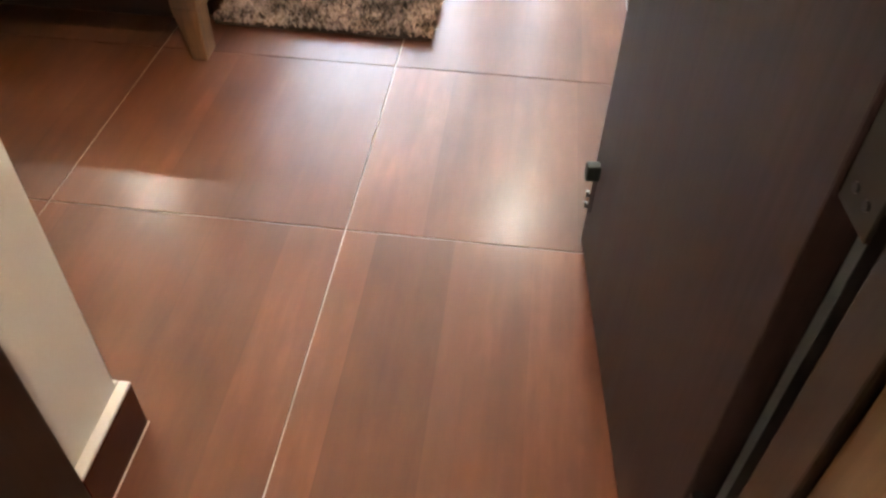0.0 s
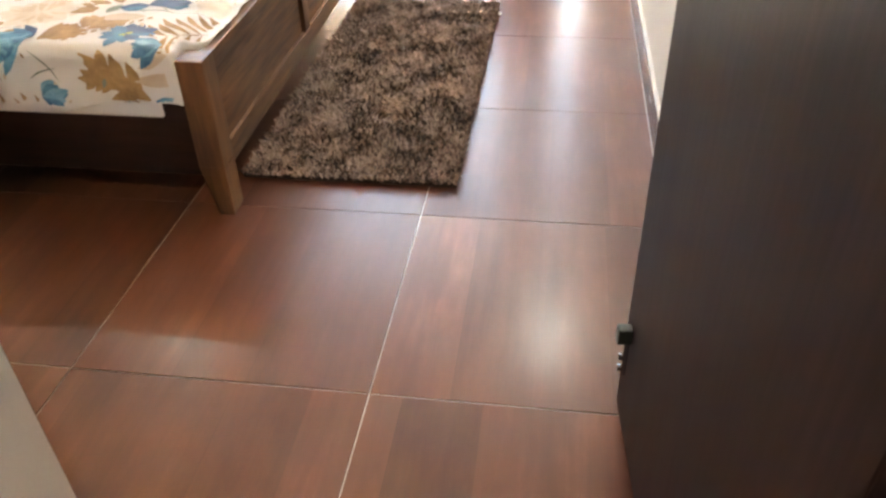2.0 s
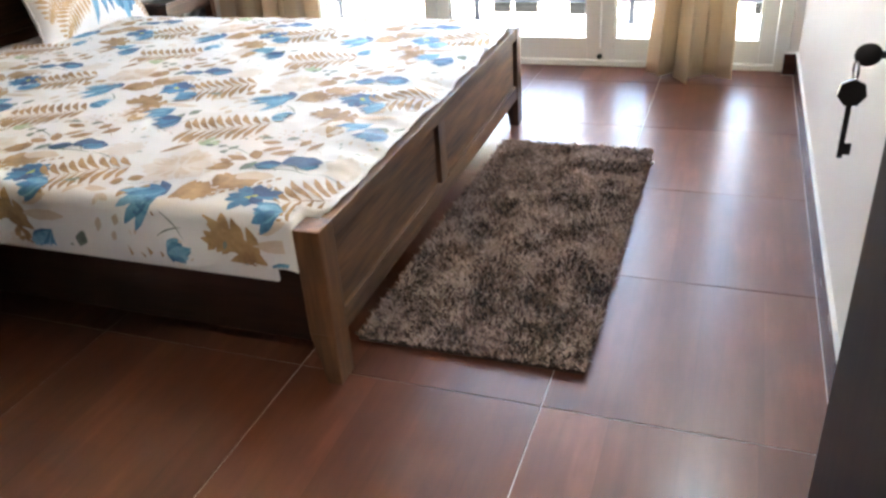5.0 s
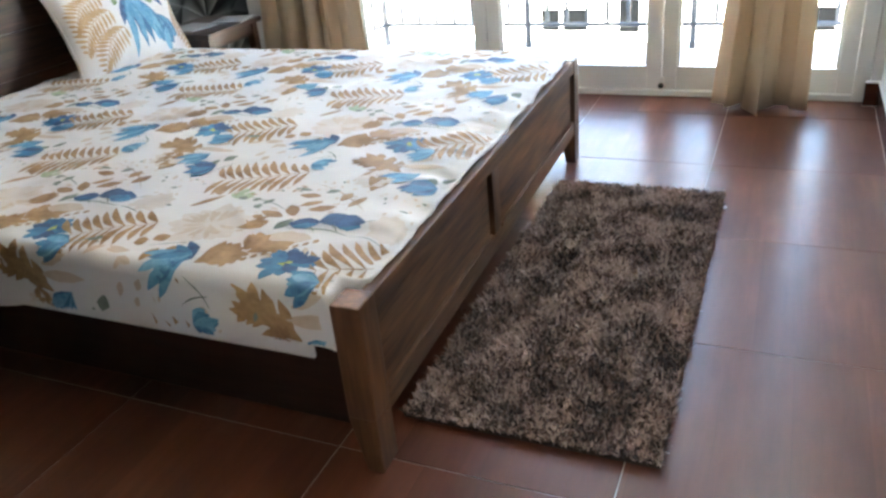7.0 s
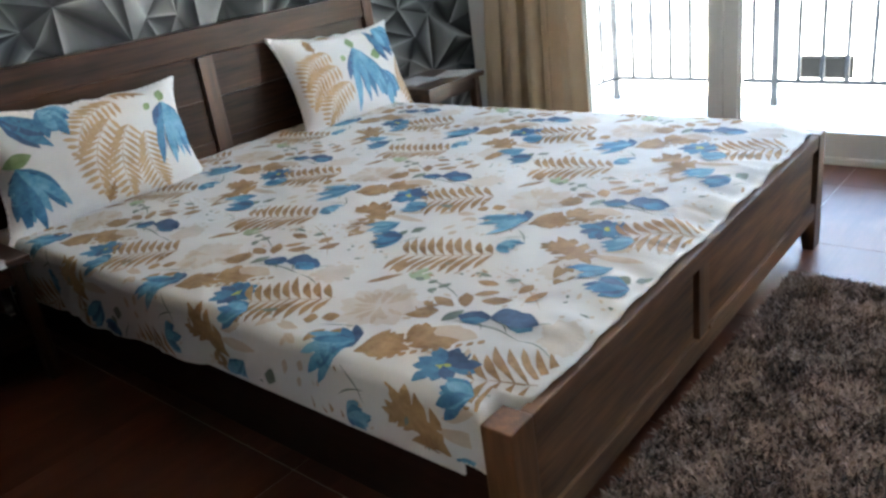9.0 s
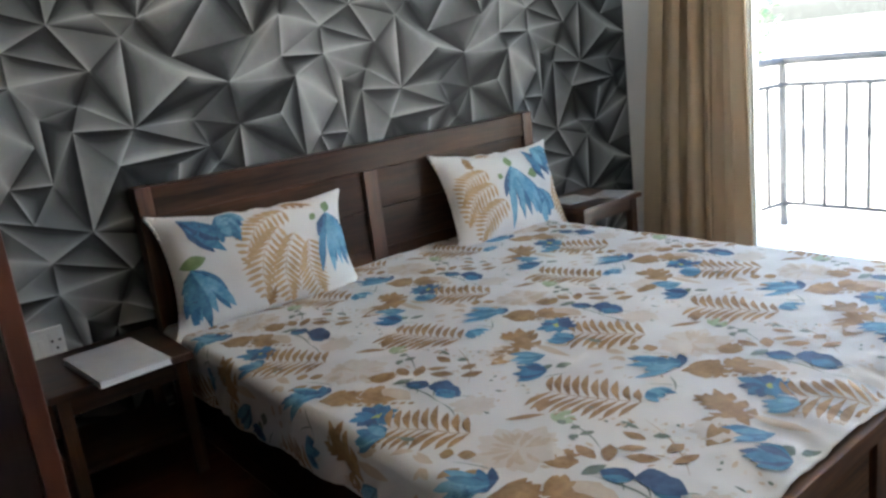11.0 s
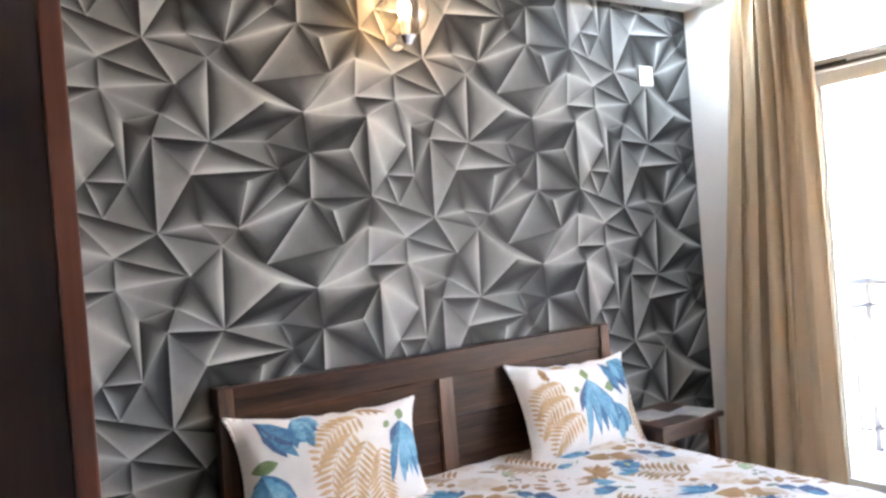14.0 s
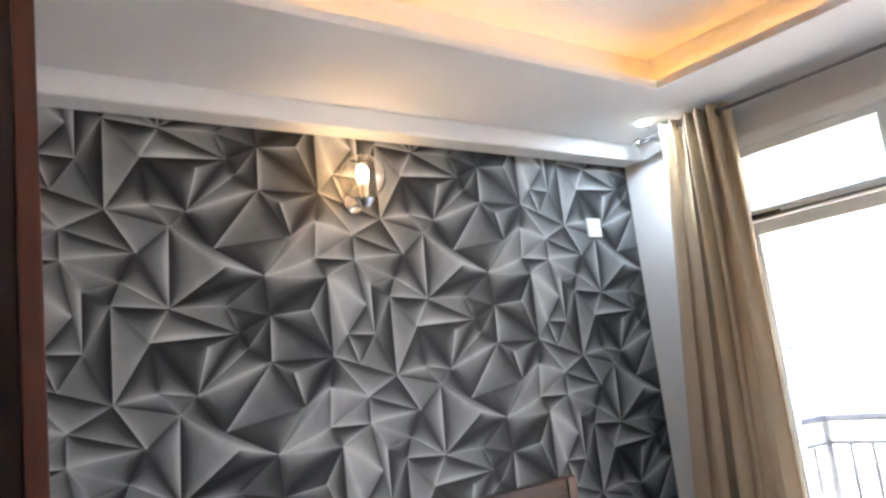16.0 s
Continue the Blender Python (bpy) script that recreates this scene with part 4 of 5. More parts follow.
def sheet_print():
    def inside(u, v):
        return SX0 + 0.01 < u < foot_edge(v) - 0.006 and SY0 + SR - ARC - sheet_drop(max(SX0, min(SX1, u))) + 0.004 < v < SY1 - SR + 0.03
    pr = Print(cloth_at, inside, 12)
    # one repeat of the print, set out from its star flower
    for i in range(-2, 5):
        for j in range(-2, 4):
            ox, oy = -0.377 - 0.668 * i - 0.05 * j, 1.941 + 0.012 * i + 0.694 * j

            def o(p):
                return (p[0] + ox, p[1] + oy)
            for a, b, r in ((-0.284, 0.124, 0.1), (-0.02, 0.45, 0.06), (-0.52, 0.2, 0.06)):
                pr.flower(o((a, b)), r, PALE, PALE, 13, False)
            pr.flower(o((-0.284, 0.124)), 0.075, PALE, BEIGE, 12, False)
            pr.puff(o((-0.284, 0.124)), 0.09, BEIGE, 46)
            gaps = random.Random(77)
            for a, b in ((-0.533, 0.322), (-0.091, 0.407), (-0.25, 0.36), (0.0, 0.33)):
                for k in range(14):
                    x, y, turn = a + gaps.gauss(0, 0.035), b + gaps.gauss(0, 0.03), gaps.uniform(0, 6.28)
                    pr.leaf(o((x, y)), o((x + 0.013 * math.cos(turn), y + 0.013 * math.sin(turn))), 0.008, gaps.choice((BEIGE, BEIGE, SAGE, PALE)), n=4)
            pr.lobed(o((-0.198, -0.045)), o((-0.127, 0.039)), 0.13, OCHRE)
            pr.lobed(o((-0.121, 0.027)), o((-0.107, 0.106)), 0.1, OCHRE)
            pr.leaf(o((-0.117, 0.100)), o((-0.002, 0.106)), 0.06, BEIGE)
            pr.leaf(o((-0.110, 0.020)), o((-0.031, 0.086)), 0.05, OCHRE)
            pr.lobed(o((-0.213, 0.115)), o((-0.165, 0.185)), 0.075, OCHRE)
            pr.leaf(o((-0.202, 0.115)), o((-0.151, 0.158)), 0.05, OCHRE)
            pr.leaf(o((-0.200, 0.209)), o((-0.135, 0.195)), 0.034, BROWN)
            pr.leaf(o((-0.109, 0.203)), o((-0.151, 0.260)), 0.034, BROWN)
            pr.leaf(o((-0.117, 0.132)), o((-0.102, 0.189)), 0.03, SAGE)
            pr.leaf(o((-0.166, 0.322)), o((-0.107, 0.322)), 0.03, BROWN)
            pr.leaf(o((-0.127, 0.255)), o((-0.085, 0.296)), 0.026, BROWN)
            pr.leaf(o((-0.093, 0.239)), o((-0.037, 0.277)), 0.036, BROWN)
            pr.leaf(o((-0.199, 0.355)), o((-0.148, 0.353)), 0.016, SAGE)
            pr.leaf(o((-0.104, 0.343)), o((-0.074, 0.364)), 0.022, SAGE)
            pr.leaf(o((-0.044, 0.308)), o((-0.038, 0.357)), 0.03, BROWN)
            pr.leaf(o((-0.006, 0.275)), o((0.014, 0.334)), 0.032, BROWN)
            pr.stem(o((-0.166, 0.395)), o((0.047, 0.255)), BROWN, 0.003)
            pr.leaf(o((-0.402, -0.001)), o((-0.375, 0.019)), 0.04, OCHRE)
            pr.leaf(o((-0.364, 0.019)), o((-0.338, 0.050)), 0.042, OCHRE)
            pr.leaf(o((-0.440, -0.044)), o((-0.381, -0.035)), 0.024, BEIGE)
            pr.leaf(o((-0.329, -0.066)), o((-0.320, -0.011)), 0.026, OCHRE)
            pr.leaf(o((-0.302, -0.025)), o((-0.277, 0.015)), 0.024, OCHRE)
            pr.leaf(o((-0.392, -0.063)), o((-0.348, -0.076)), 0.02, BEIGE)
            pr.stem(o((-0.353, -0.009)), o((-0.238, 0.033)), SAGE, 0.003)
            pr.leaf(o((-0.403, 0.196)), o((-0.352, 0.272)), 0.024, BROWN)
            pr.leaf(o((-0.372, 0.273)), o((-0.414, 0.339)), 0.034, BROWN)
            pr.lobed(o((-0.649, 0.517)), o((-0.801, 0.623)), 0.12, OCHRE)
            pr.lobed(o((-0.715, 0.561)), o((-0.816, 0.565)), 0.08, OCHRE)
            pr.leaf(o((-0.680, 0.560)), o((-0.539, 0.562)), 0.03, BEIGE)
            pr.leaf(o((-0.661, 0.588)), o((-0.587, 0.617)), 0.026, BEIGE)
            pr.lobed(o((-0.708, 0.530)), o((-0.681, 0.413)), 0.09, OCHRE)
            pr.leaf(o((-0.664, 0.386)), o((-0.665, 0.487)), 0.05, OCHRE)
            pr.leaf(o((-0.534, 0.620)), o((-0.501, 0.661)), 0.018, BEIGE)
            pr.leaf(o((-0.447, 0.531)), o((-0.434, 0.571)), 0.018, BEIGE)
            pr.leaf(o((-0.494, 0.664)), o((-0.438, 0.659)), 0.018, BEIGE)
            pr.leaf(o((-0.440, 0.603)), o((-0.425, 0.637)), 0.018, BEIGE)
            pr.leaf(o((-0.391, 0.555)), o((-0.375, 0.587)), 0.018, BEIGE)
            pr.leaf(o((-0.409, 0.509)), o((-0.399, 0.535)), 0.018, BEIGE)
            pr.leaf(o((-0.329, 0.266)), o((-0.315, 0.324)), 0.03, MINT)
            pr.leaf(o((-0.347, 0.298)), o((-0.289, 0.258)), 0.03, MINT)
            pr.leaf(o((-0.287, 0.260)), o((-0.295, 0.309)), 0.026, MINT)
            pr.leaf(o((-0.232, 0.223)), o((-0.230, 0.249)), 0.022, SAGE)
            pr.leaf(o((-0.227, 0.250)), o((-0.214, 0.283)), 0.022, SAGE)
            pr.leaf(o((-0.262, 0.259)), o((-0.254, 0.282)), 0.018, SAGE)
            pr.leaf(o((-0.296, 0.255)), o((-0.292, 0.277)), 0.022, SAGE)
            pr.stem(o((-0.298, 0.281)), o((-0.142, 0.226)), SAGE, 0.004)
            pr.leaf(o((-0.518, 0.483)), o((-0.499, 0.526)), 0.03, SAGE)
            pr.leaf(o((-0.543, 0.447)), o((-0.539, 0.492)), 0.03, SAGE)
            pr.stem(o((-0.500, 0.416)), o((-0.467, 0.476)), SAGE, 0.004)
            pr.frond(o((-0.413, 0.107)), o((-0.588, 0.000)), 0.118, OCHRE, 8, 0.03)
            pr.frond(o((-0.210, 0.455)), o((-0.425, 0.371)), 0.118, BROWN, 9, 0.035)
            pr.leaf(o((-0.097, 0.164)), o((-0.026, 0.185)), 0.055, DEEP)
            pr.leaf(o((-0.081, 0.151)), o((-0.028, 0.174)), 0.03, BLUE)
            pr.leaf(o((-0.029, 0.184)), o((0.024, 0.228)), 0.075, DEEP)
            pr.leaf(o((-0.030, 0.205)), o((0.082, 0.196)), 0.07, DEEP)
            pr.leaf(o((0.010, 0.189)), o((0.078, 0.179)), 0.05, BLUE)
            pr.stem(o((-0.098, 0.142)), o((0.079, 0.136)), SAGE, 0.005)
            pr.stem(o((0.073, 0.138)), o((0.163, 0.118)), SAGE, 0.004)
            pr.stem(o((-0.045, 0.162)), o((-0.019, 0.139)), SAGE, 0.004)
            pr.stem(o((0.005, 0.175)), o((0.036, 0.147)), SAGE, 0.004)
            pr.stem(o((0.078, 0.194)), o((0.103, 0.212)), SAGE, 0.004)
            pr.tulip(o((0.108, -0.048)), o((0.038, -0.079)), 0.032, BLUE, LIGHT, 7, 0.6)
            pr.stem(o((0.106, -0.049)), o((0.185, -0.013)), SAGE, 0.005)
            pr.leaf(o((0.142, -0.028)), o((0.189, -0.018)), 0.02, SAGE)
            pr.tulip(o((-0.593, 0.522)), o((-0.653, 0.443)), 0.028, BLUE, LIGHT, 6, 0.42)
            pr.tulip(o((-0.517, 0.450)), o((-0.595, 0.399)), 0.032, BLUE, DEEP, 7, 0.65)
            pr.tulip(o((-0.275, 0.681)), o((-0.369, 0.590)), 0.03, LIGHT, BLUE, 7, 0.5)
            pr.tulip(o((-0.262, 0.660)), o((-0.346, 0.696)), 0.028, DEEP, BLUE, 4, 0.5)
            pr.tulip(o((-0.244, 0.506)), o((-0.180, 0.512)), 0.026, LIGHT, BLUE, 7, 0.7)
            pr.stem(o((-0.270, 0.541)), o((-0.193, 0.575)), SAGE, 0.004)
            pr.stem(o((-0.258, 0.612)), o((-0.193, 0.545)), SAGE, 0.004)
            pr.flower(o((0, 0)), 0.066, BLUE, DEEP, 10, True)
            for k in range(10):
                x, y = -0.134 + 0.0162 * k, -0.048 + 0.0151 * k
                pr.leaf(o((x, y)), o((x + 0.004, y + 0.019)), 0.013, (OCHRE, BROWN)[k % 2], n=4)
            for k in range(34):
                a, b, turn, g = gaps.uniform(-0.66, 0.0), gaps.uniform(0.0, 0.69), gaps.uniform(0, 6.28), gaps.uniform(0.012, 0.03)
                pr.leaf(o((a, b)), o((a + g * math.cos(turn), b + g * math.sin(turn))), g * 0.4, gaps.choice((PALE, BEIGE, BEIGE, BROWN, SAGE)), n=5)
    pr.done(BED_LINEN)


sheet_print()


def pillow_print(t, w, hgt, d, flowers, fronds, greens, ochres, seed):
    f = pillow_shape(w, hgt, d)
    pr = Print(lambda a, b: f(2 * a / w, 2 * b / hgt), lambda a, b: abs(a) < w * 0.49 and abs(b) < hgt * 0.49, seed)
    pr.petal = 0.00025

    def o(s, t_):
        return (s * w / 2, t_ * hgt / 2)
    for p, q, wide in fronds:
        pr.fern(o(*p), o(*q), wide * 1.15, TAN, 12, -0.16, 0.75, 0.45)
    for p, q, wide in ochres:
        pr.lobed(o(*p), o(*q), wide, OCHRE)
    for p, q, wide, n, inks, spread in flowers:
        pr.tulip(o(*p), o(*q), wide, *inks, n, spread)
    for p, q, wide in greens:
        pr.leaf(o(*p), o(*q), wide, GREEN)
    pr.done(t)


pillow_print(PILLOWS[0], 0.75, 0.43, 0.17,
             [((0.76, 0.6), (0.84, -0.45), 0.036, 9, (BLUE, LIGHT), 0.45), ((0.74, 0.6), (0.7, 0.0), 0.03, 4, (DEEP, BLUE), 0.5), ((-0.4, 0.95), (-0.26, 0.4), 0.045, 6, (BLUE, LIGHT), 0.6), ((-0.8, 0.9), (-0.42, 0.25), 0.05, 4, (DEEP, BLUE), 0.2),
              ((-0.86, -0.02), (-0.88, -0.7), 0.045, 4, (DEEP, BLUE), 0.4), ((-0.84, 0.02), (-0.66, -0.86), 0.04, 8, (LIGHT, BLUE), 0.55)],
             [((0.3, 0.8), (-0.3, -0.1), 0.13), ((0.16, 0.5), (-0.16, -0.75), 0.15), ((0.3, 0.35), (0.12, -0.88), 0.15), ((0.44, 0.2), (0.5, -0.88), 0.15)],
             [((-0.94, 0.08), (-0.66, 0.16), 0.045), ((0.74, 0.62), (0.8, 0.84), 0.04), ((0.52, 0.5), (0.6, 0.62), 0.03)],
             [((0.25, 0.95), (0.62, 0.8), 0.05), ((-0.12, -0.9), (-0.05, -0.55), 0.05)], 3)
pillow_print(PILLOWS[1], 0.69, 0.45, 0.17,
             [((0.06, 0.5), (0.18, -0.7), 0.04, 9, (BLUE, LIGHT), 0.5), ((0.04, 0.5), (0.0, -0.25), 0.032, 5, (DEEP, BLUE), 0.5), ((0.4, -0.02), (0.52, -0.78), 0.06, 6, (LIGHT, BLUE), 0.5), ((0.62, 0.9), (0.85, 0.3), 0.055, 6, (BLUE, LIGHT), 0.55),
              ((0.42, 0.86), (0.72, 0.06), 0.05, 3, (DEEP, BLUE), 0.14)],
             [((-0.35, 0.5), (-0.9, -0.1), 0.13), ((-0.3, 0.2), (-0.88, -0.5), 0.14), ((-0.2, -0.15), (-0.7, -0.9), 0.15), ((0.9, 0.25), (0.92, -0.85), 0.1)],
             [((0.05, 0.5), (0.06, 0.76), 0.045), ((0.32, 0.28), (0.55, 0.32), 0.045), ((-0.22, 0.26), (-0.17, 0.38), 0.03)],
             [((-0.62, 0.9), (-0.55, 0.55), 0.06), ((-0.4, 0.95), (-0.15, 0.85), 0.04)], 6)

# ---- rug ----
def rug_pile():
    m, n, l, b = nodes_of("shaggy_rug_pile")
    co, big, mid_, geo = n.new("ShaderNodeTexCoord"), n.new("ShaderNodeTexNoise"), n.new("ShaderNodeTexNoise"), n.new("ShaderNodeNewGeometry")
    big.inputs["Scale"].default_value, big.inputs["Detail"].default_value = 10.0, 5
    mid_.inputs["Scale"].default_value, mid_.inputs["Detail"].default_value = 38.0, 2
    l.new(co.outputs["Object"], big.inputs["Vector"])
    l.new(co.outputs["Object"], mid_.inputs["Vector"])
    a1, a2 = n.new("ShaderNodeMath"), n.new("ShaderNodeMath")
    a1.operation = a2.operation = "MULTIPLY_ADD"
    a1.inputs[1].default_value, a2.inputs[1].default_value, a2.inputs[2].default_value = 0.48, 1.15, -0.275
    l.new(geo.outputs["Random Per Island"], a1.inputs[0])
    l.new(a2.outputs[0], a1.inputs[2])
    l.new(big.outputs[0], a2.inputs[0])
    ramp = ramp_of(n, [(0.3, (0.03, 0.018, 0.013)), (0.42, (0.12, 0.072, 0.053)), (0.55, (0.35, 0.235, 0.193)), (0.72, (0.58, 0.44, 0.38))])
    l.new(a1.outputs[0], ramp.inputs[0])
    l.new(ramp.outputs[0], b.inputs["Base Color"])
    b.inputs["Roughness"].default_value, b.inputs["Sheen Weight"].default_value = 0.7, 0.3
    return m


def rug():
    x0, x1, y0, y1 = -0.205, 0.372, 2.03, 3.407
    rnd = random.Random(5)
    w, d = x1 - x0, y1 - y0
    t = thing("rug", (x0, y0, 0), "shaggy brown and beige mottled rug beside the footboard", "rug")
    part("backing", box((0, 0, 0.001), (w, d, 0.012), 0.004), M_RUGBASE, t)
    verts, faces = [], []
    for _ in range(36000):
        x, y = rnd.uniform(0.0, w), rnd.uniform(0.0, d)
        lean = rnd.uniform(0, 6.283)
        k = rnd.uniform(0.2, 1.1) * 0.021
        dx, dy = k * math.cos(lean) + 0.004 * noise.noise((x * 8, y * 8, 1)), k * math.sin(lean) - 0.004
        hgt, wd, turn = rnd.uniform(0.014, 0.026), rnd.uniform(0.0016, 0.0033), rnd.uniform(0, 3.14)
        ax, ay = wd * math.cos(turn), wd * math.sin(turn)
        i = len(verts)
        verts += [(x - ax, y - ay, 0.008), (x + ax, y + ay, 0.008), (x + dx * 0.4 + ax, y + dy * 0.4 + ay, 0.008 + hgt * 0.65), (x + dx * 0.4 - ax, y + dy * 0.4 - ay, 0.008 + hgt * 0.65),
                  (x + dx, y + dy, 0.008 + hgt)]
        faces += [(i, i + 1, i + 2, i + 3), (i + 3, i + 2, i + 4)]
    me = bpy.data.meshes.new("shag")
    me.from_pydata(verts, [], faces)
    me.materials.append(rug_pile())
    ob = new("shag", me)
    ob.parent = t
    tagged(ob, "", "", "", "stuff")
    tag = part("care_tag", box((w - 0.01, d - 0.1, 0.003), (w + 0.014, d - 0.08, 0.006)), M_PAPER, t)


M_PAPER = surface("white_paper", (0.76, 0.76, 0.76), (0.82, 0.82, 0.82), 0.6, scale=10)
rug()

# ---- bedside tables ----
M_TABLE_Y = wood("bedside_wood", (0.022, 0.009, 0.0055), (0.11, 0.05, 0.026), 1, 0.35)
M_TABLE_Z = wood("bedside_leg_wood", (0.03, 0.013, 0.007), (0.14, 0.068, 0.033), 2, 0.35)


def bedside_table(x, y, w, d, hgt, label):
    t = thing("bedside_table", (x, y, 0), label, "bedside table", "bedside tables")
    part("tabletop", box((0, 0, hgt - 0.025), (d, w, hgt), 0.004), M_TABLE_Y, t)
    for a in (0.02, d - 0.06):
        for b in (0.02, w - 0.06):
            part("leg", box((a, b, 0), (a + 0.04, b + 0.04, hgt - 0.025), 0.003), M_TABLE_Z, t)
    for b in (0.03, w - 0.045):
        part("apron", box((0.06, b, hgt - 0.085), (d - 0.06, b + 0.015, hgt - 0.025)), M_TABLE_Y, t)
    part("apron", box((d - 0.045, 0.06, hgt - 0.085), (d - 0.03, w - 0.06, hgt - 0.025)), M_TABLE_Y, t)
    part("shelf", box((0.03, 0.03, 0.14), (d - 0.03, w - 0.03, 0.155), 0.002), M_TABLE_Y, t)
    return t


bedside_table(-2.36, 1.40, 0.44, 0.42, 0.425, "small dark wooden bedside table beside the wardrobe")
bedside_table(-2.37, 3.80, 0.44, 0.36, 0.457, "small dark wooden bedside table by the curtain")
M_COVER = surface("pale_grey_cover", (0.5, 0.5, 0.51), (0.6, 0.6, 0.61), 0.5, scale=10)
t = thing("booklet", (-2.05, 1.63, 0.426), "pale grey closed booklet lying on the bedside table", "booklet")
t.rotation_euler = (0, 0, radians(4))
part("cover", box((-0.17, -0.11, 0.018), (0.17, 0.11, 0.022), 0.001), M_COVER, t)
part("pages", box((-0.167, -0.107, 0.002), (0.167, 0.108, 0.018)), M_PAPER, t)
part("cover", box((-0.17, -0.11, 0), (0.17, 0.11, 0.002)), M_PAPER, t)
M_MAG = surface("magazine_cover", (0.25, 0.26, 0.28), (0.6, 0.6, 0.6), 0.3, scale=14)
for x, y, turn in ((-2.22, 3.95, -8), (-2.11, 4.13, 12)):
    t = thing("booklet", (x, y, 0.4575), "grey glossy magazine lying on the bedside table", "booklet", "magazines on the table")
    t.rotation_euler = (0, 0, radians(turn))
    part("cover", box((-0.085, -0.085, 0.004), (0.085, 0.085, 0.0055), 0.0005), M_MAG, t)
    part("pages", box((-0.083, -0.084, 0), (0.083, 0.084, 0.004)), M_PAPER, t)

# ---- wardrobe ----
t = thing("wardrobe", (-2.3, SY, 0), "tall dark brown laminate wardrobe with reddish wooden edge", "wardrobe")
part("carcass", box((0, 0.014, 0.05), (1.53, 0.385, 2.62), 0.002), M_WARD, t)
part("edge_strip", box((1.531, 0.372, 0.05), (1.553, 0.404, 2.62), 0.004), M_WARDEDGE, t, "reddish brown wooden edge strip")
part("side_panel", box((1.531, 0.014, 0.05), (1.549, 0.371, 2.62)), M_WARD, t)
part("plinth", box((0.02, 0.03, 0), (1.5, 0.36, 0.05)), M_WARD, t)
for i in range(3):
    d = part("door", box((0.005 + i * 0.508, 0.386, 0.06), (0.505 + i * 0.508, 0.404, 2.61), 0.002), M_WARD, t)

# ---- entrance door ----
HX, HY = 0.816, 0.652
DL = math.hypot(0.753 - HX, 1.33 - HY)
t = thing("door_1", (HX, HY, 0), "dark brown laminate bedroom door standing open, key in its lock", "door", "", "structure")
t.rotation_euler = (0, 0, -math.atan2(0.753 - HX, 1.33 - HY))
part("leaf", box((0, 0, 0.008), (0.035, DL, 2.03), 0.003), M_DOOR, t)
part("lock_plate", box((-0.006, DL - 0.072, 0.893), (0, DL - 0.03, 1.13), 0.003), M_BLACKMETAL, t, "dark metal lock plate")
lever = part("lever_handle", tube((-0.05, DL - 0.052, 1.07), (0, DL - 0.052, 1.07), 0.011), M_BLACKMETAL, t, "dark metal lever handle")
part("grip", box((-0.062, DL - 0.16, 1.061), (-0.046, DL - 0.044, 1.079), 0.004), M_BLACKMETAL, lever)
KZ, KY = 0.962, DL - 0.052
bm = tube((-0.03, KY, KZ), (-0.004, KY, KZ), 0.003)
add_ball(bm, (-0.039, KY, KZ), 0.0105, (1.0, 0.3, 0.9))
key = part("key", bm, M_BLACKMETAL, t, "black-headed key in the lock with a second key hanging", True)
bm = bmesh.new()
for i in range(20):
    a, b = i * 0.31416, (i + 1) * 0.31416
    add_tube(bm, (-0.046, KY + 0.009 * math.sin(a), KZ - 0.013 + 0.009 * math.cos(a)), (-0.046, KY + 0.009 * math.sin(b), KZ - 0.013 + 0.009 * math.cos(b)), 0.0009, sides=6)
part("key_ring", bm, M_CHROME, key)
bm = add_tube(bmesh.new(), (-0.046, KY - 0.0025, KZ - 0.031), (-0.046, KY + 0.0025, KZ - 0.031), 0.0115, sides=7)
add_box(bm, (-0.0485, KY - 0.0012, KZ - 0.088), (-0.0445, KY + 0.0012, KZ - 0.04))
add_box(bm, (-0.0445, KY - 0.001, KZ - 0.085), (-0.039, KY + 0.001, KZ - 0.075))
part("hanging_key", bm, M_BLACKMETAL, key)
part("stopper_body", box((-0.024, DL - 0.05, 0.19), (0.0, DL - 0.03, 0.22), 0.003), M_RUBBER, t, "black rubber tip of the door stop")
part("stopper_arm", box((-0.012, DL - 0.045, 0.115), (-0.002, DL - 0.035, 0.191), 0.002), M_CHROME, t, "chrome door stop")
for z in (0.13, 0.155):
    part("stopper_screw", tube((-0.017, DL - 0.04, z), (-0.01, DL - 0.04, z), 0.006), M_CHROME, t)
for z in (0.25, 0.752, 1.8):
    hg = part("hinge", box((0.004, -0.05, z - 0.05), (0.008, -0.002, z + 0.05), 0.001), M_HINGE, t, "dark metal hinge")
    part("knuckle", tube((0.012, -0.006, z - 0.05), (0.012, -0.006, z + 0.05), 0.006), M_BLACKMETAL, hg)
    for dy in (-0.036, -0.018):
        for dz in (-0.03, 0.03):
            part("screw", tube((0.002, dy, z + dz), (0.004, dy, z + dz), 0.004, sides=10), M_BLACKMETAL, hg)

# door frame
bm = box((0.86, 0.545, 0), (0.90, 0.66, 2.1), 0.004)
add_box(bm, (0.838, 0.545, 0), (0.859, 0.605, 2.1), 0.003)
structure("door_frame", bm, M_JAMB, "dark painted rebated door frame post", "door frame")
structure("door_frame", box((0.03, 0.5, 0), (0.094, 0.675, 2.1), 0.004), M_JAMB, "dark painted door frame post", "door frame")
structure("door_frame", box((0.094, 0.56, 2.04), (0.86, 0.66, 2.1), 0.004), M_JAMB, "dark painted door frame head", "door frame")
bm = box((0.846, 0.42, 0), (0.90, 0.544, 2.1), 0.006)
add_box(bm, (0.84, 0.44, 0), (0.8455, 0.452, 2.1), 0.002)
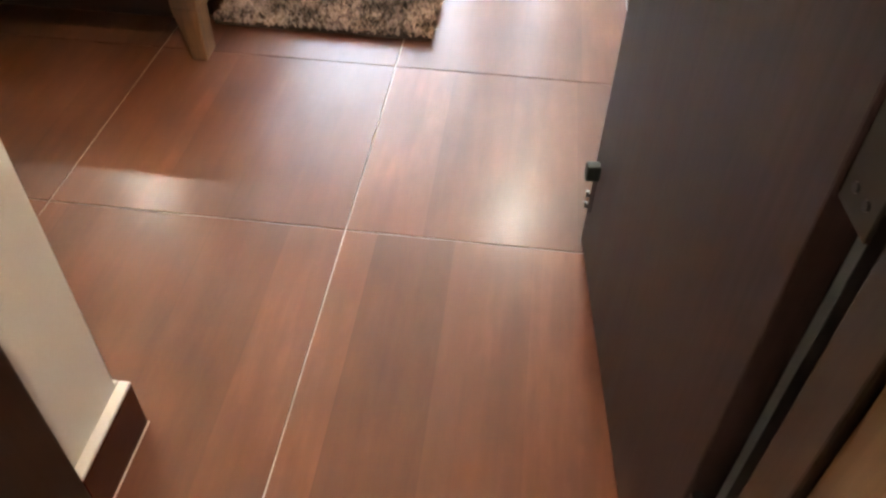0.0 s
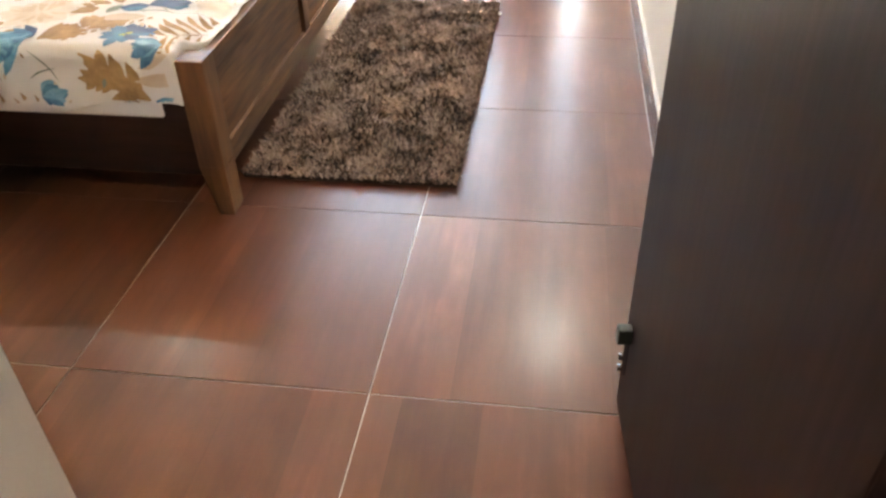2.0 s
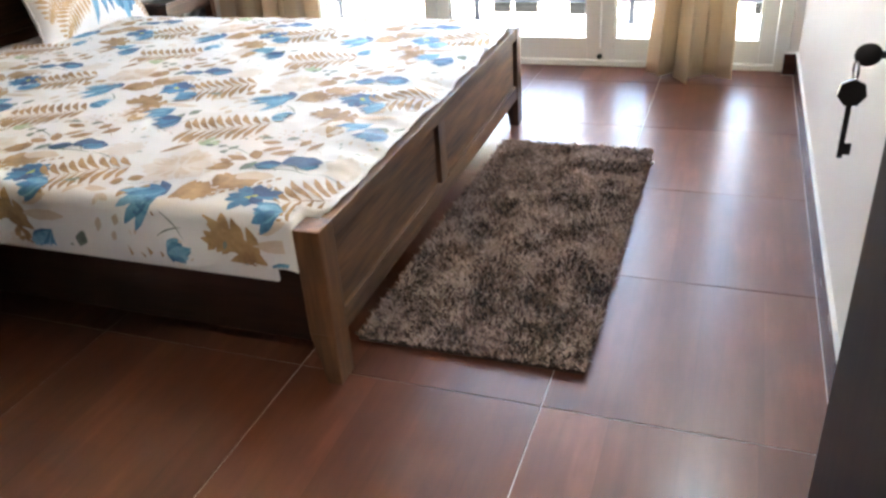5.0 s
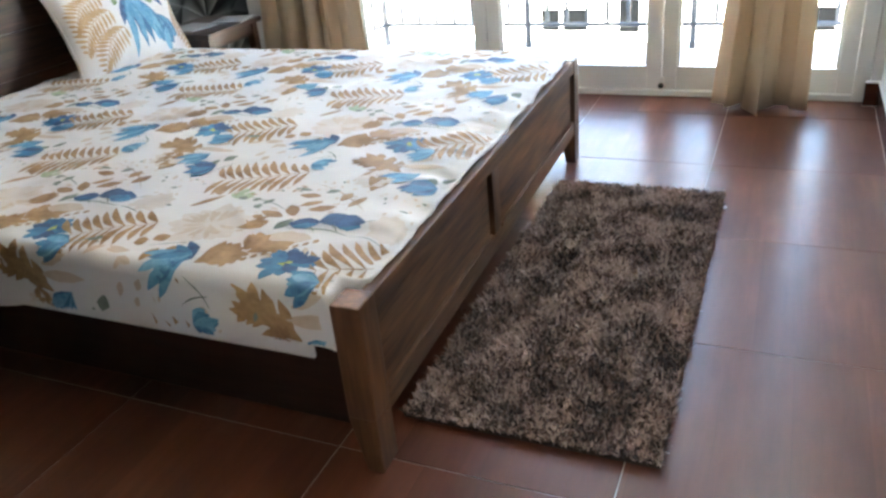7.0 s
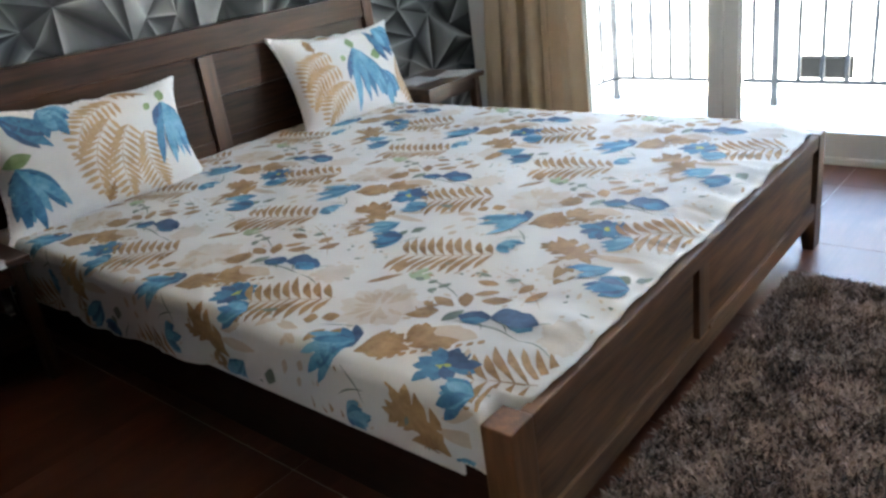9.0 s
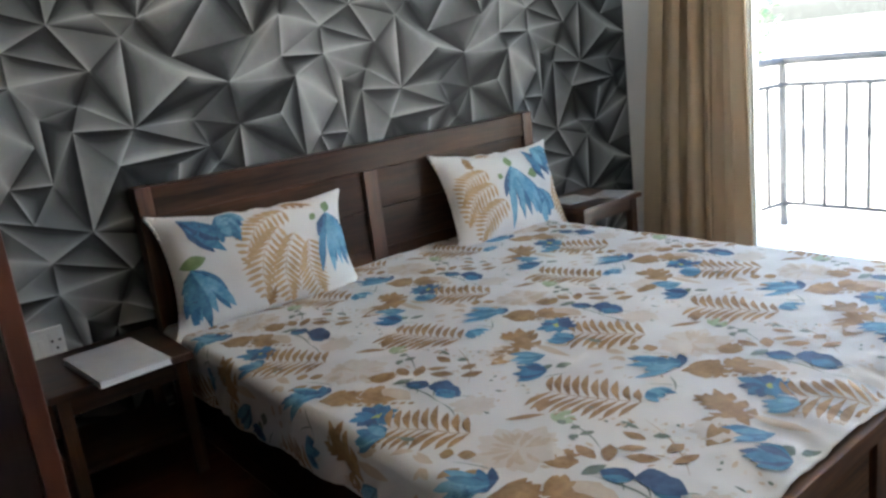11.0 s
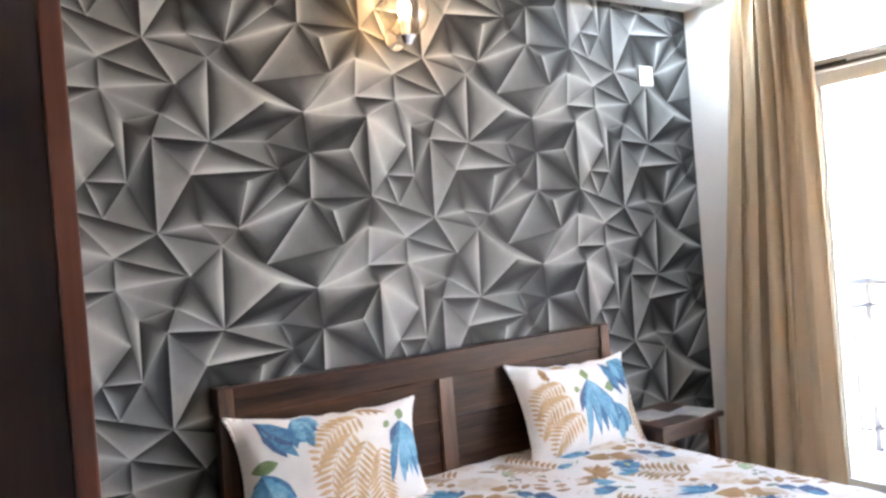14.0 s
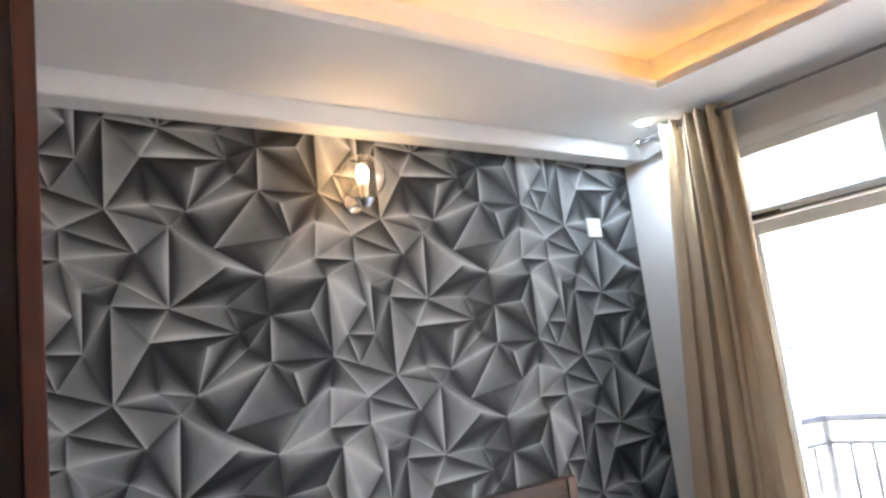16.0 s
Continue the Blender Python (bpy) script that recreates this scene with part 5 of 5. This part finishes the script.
add_box(bm, (0.84, 0.47, 0), (0.8455, 0.482, 2.1), 0.002)
structure("door_casing", bm, M_CASE, "tan wooden casing outside the door frame", "door casing")

# ---- wall lamp ----
def wall_lamp(y, z):
    t = thing("wall_lamp", (WX + 0.004, y, z), "chrome wall lamp with a clear glass globe, switched on", "wall lamp")
    part("wall_plate", tube((0, 0, -0.09), (0.014, 0, -0.09), 0.045, sides=24), M_CHROME, t)
    part("arm", tube((0.01, 0, -0.1), (0.11, 0, -0.125), 0.009), M_CHROME, t)
    part("cup", tube((0.11, 0, -0.135), (0.11, 0, -0.1), 0.02, 0.045, 24), M_CHROME, t)
    part("socket", tube((0.11, 0, -0.1), (0.11, 0, -0.03), 0.018), M_PLASTIC, t)
    part("bulb", add_ball(bmesh.new(), (0.11, 0, 0.015), 0.026, (1, 1, 1.6)), M_BULB, t, smooth=True)

    def globe(a, b, r=0.1):
        th, ph = -1.25 + 2.35 * b, a * 6.28319
        return (0.11 + r * math.cos(th) * math.cos(ph), r * math.cos(th) * math.sin(ph), r * math.sin(th))
    bm = add_grid(bmesh.new(), 32, 18, globe)
    bmesh.ops.remove_doubles(bm, verts=bm.verts, dist=0.0004)
    g = part("globe", bm, M_GLOBE, t, "clear glass globe", True)
    md = g.modifiers.new("thickness", "SOLIDIFY")
    md.thickness = 0.002
    g.visible_shadow = False
    return t


wall_lamp(2.75, 2.34)

# ---- ceiling spotlight, switches ----
t = thing("ceiling_spotlight", (-1.95, 4.3, SOFFIT), "small round recessed ceiling spotlight, switched on", "spotlight", "ceiling spotlights")
part("trim_ring", tube((0, 0, -0.006), (0, 0, 0.0), 0.05, sides=24), M_PLASTIC, t)
part("diffuser", tube((0, 0, -0.008), (0, 0, -0.0062), 0.038, sides=24), M_DOWN, t)
copy_thing(t, pose(0.67, 4.33, SOFFIT))
for y, z, nm, lb in ((1.503, 0.467, "power_socket", "white double power socket plate on the papered wall"), (4.275, 2.178, "wall_switch", "small white square socket plate high on the papered wall")):
    t = thing(nm, (WX + 0.004, y, z), lb, "socket")
    part("plate", box((0, -0.052, -0.052), (0.012, 0.052, 0.052), 0.003), M_PLASTIC, t)
    for yy in (-0.024, 0.024):
        part("insert", box((0.012, yy - 0.02, -0.036), (0.0135, yy + 0.02, 0.036), 0.001), M_PLASTIC, t)
    pins = [(0.012, 0.016), (0.036, 0.016), (0.024, -0.01)]
    if nm == "power_socket":
        part("rocker", box((0.0132, -0.033, -0.018), (0.0165, -0.015, 0.018), 0.0015), M_PLASTIC, t)
    else:
        pins += [(-0.012, 0.016), (-0.036, 0.016), (-0.024, -0.01)]
    for yy, zz in pins:
        part("hole", tube((0.0134, yy, zz - 0.012), (0.0139, yy, zz - 0.012), 0.0045, sides=8), M_RUBBER, t)

# ---- floor ----
structure("floor", box((-2.6, -1.4, -0.1), (1.6, NY + 0.2, -0.0015)), M_GROUT, "floor bed with pale grout between wood-look tiles", "floor")
FLOOR = bpy.data.objects["floor"]
tile_bm = box((-0.2989, -0.2989, -0.012), (0.2989, 0.2989, 0.0), 0.0007)
TILE = mesh_of(tile_bm, "tile", M_TILE)
def lay(x, y):
    ob = new("tile", TILE)
    ob.parent, ob.location = FLOOR, (x, y, 0)


CUT = mesh_of(box((-0.2989, -0.2989, -0.012), (0.2989, 0.24, 0.0), 0.0007), "tile", M_TILE)
for i in range(-4, 3):
    ob = new("tile", CUT)
    ob.parent, ob.location = FLOOR, (i * 0.6, 4.6, 0)
    for j in range(-5, 6):
        x, y = i * 0.6, 1.0 + j * 0.6
        if y < 0.5 and (x < -0.7 or x > 1.6):
            continue
        lay(x, y)
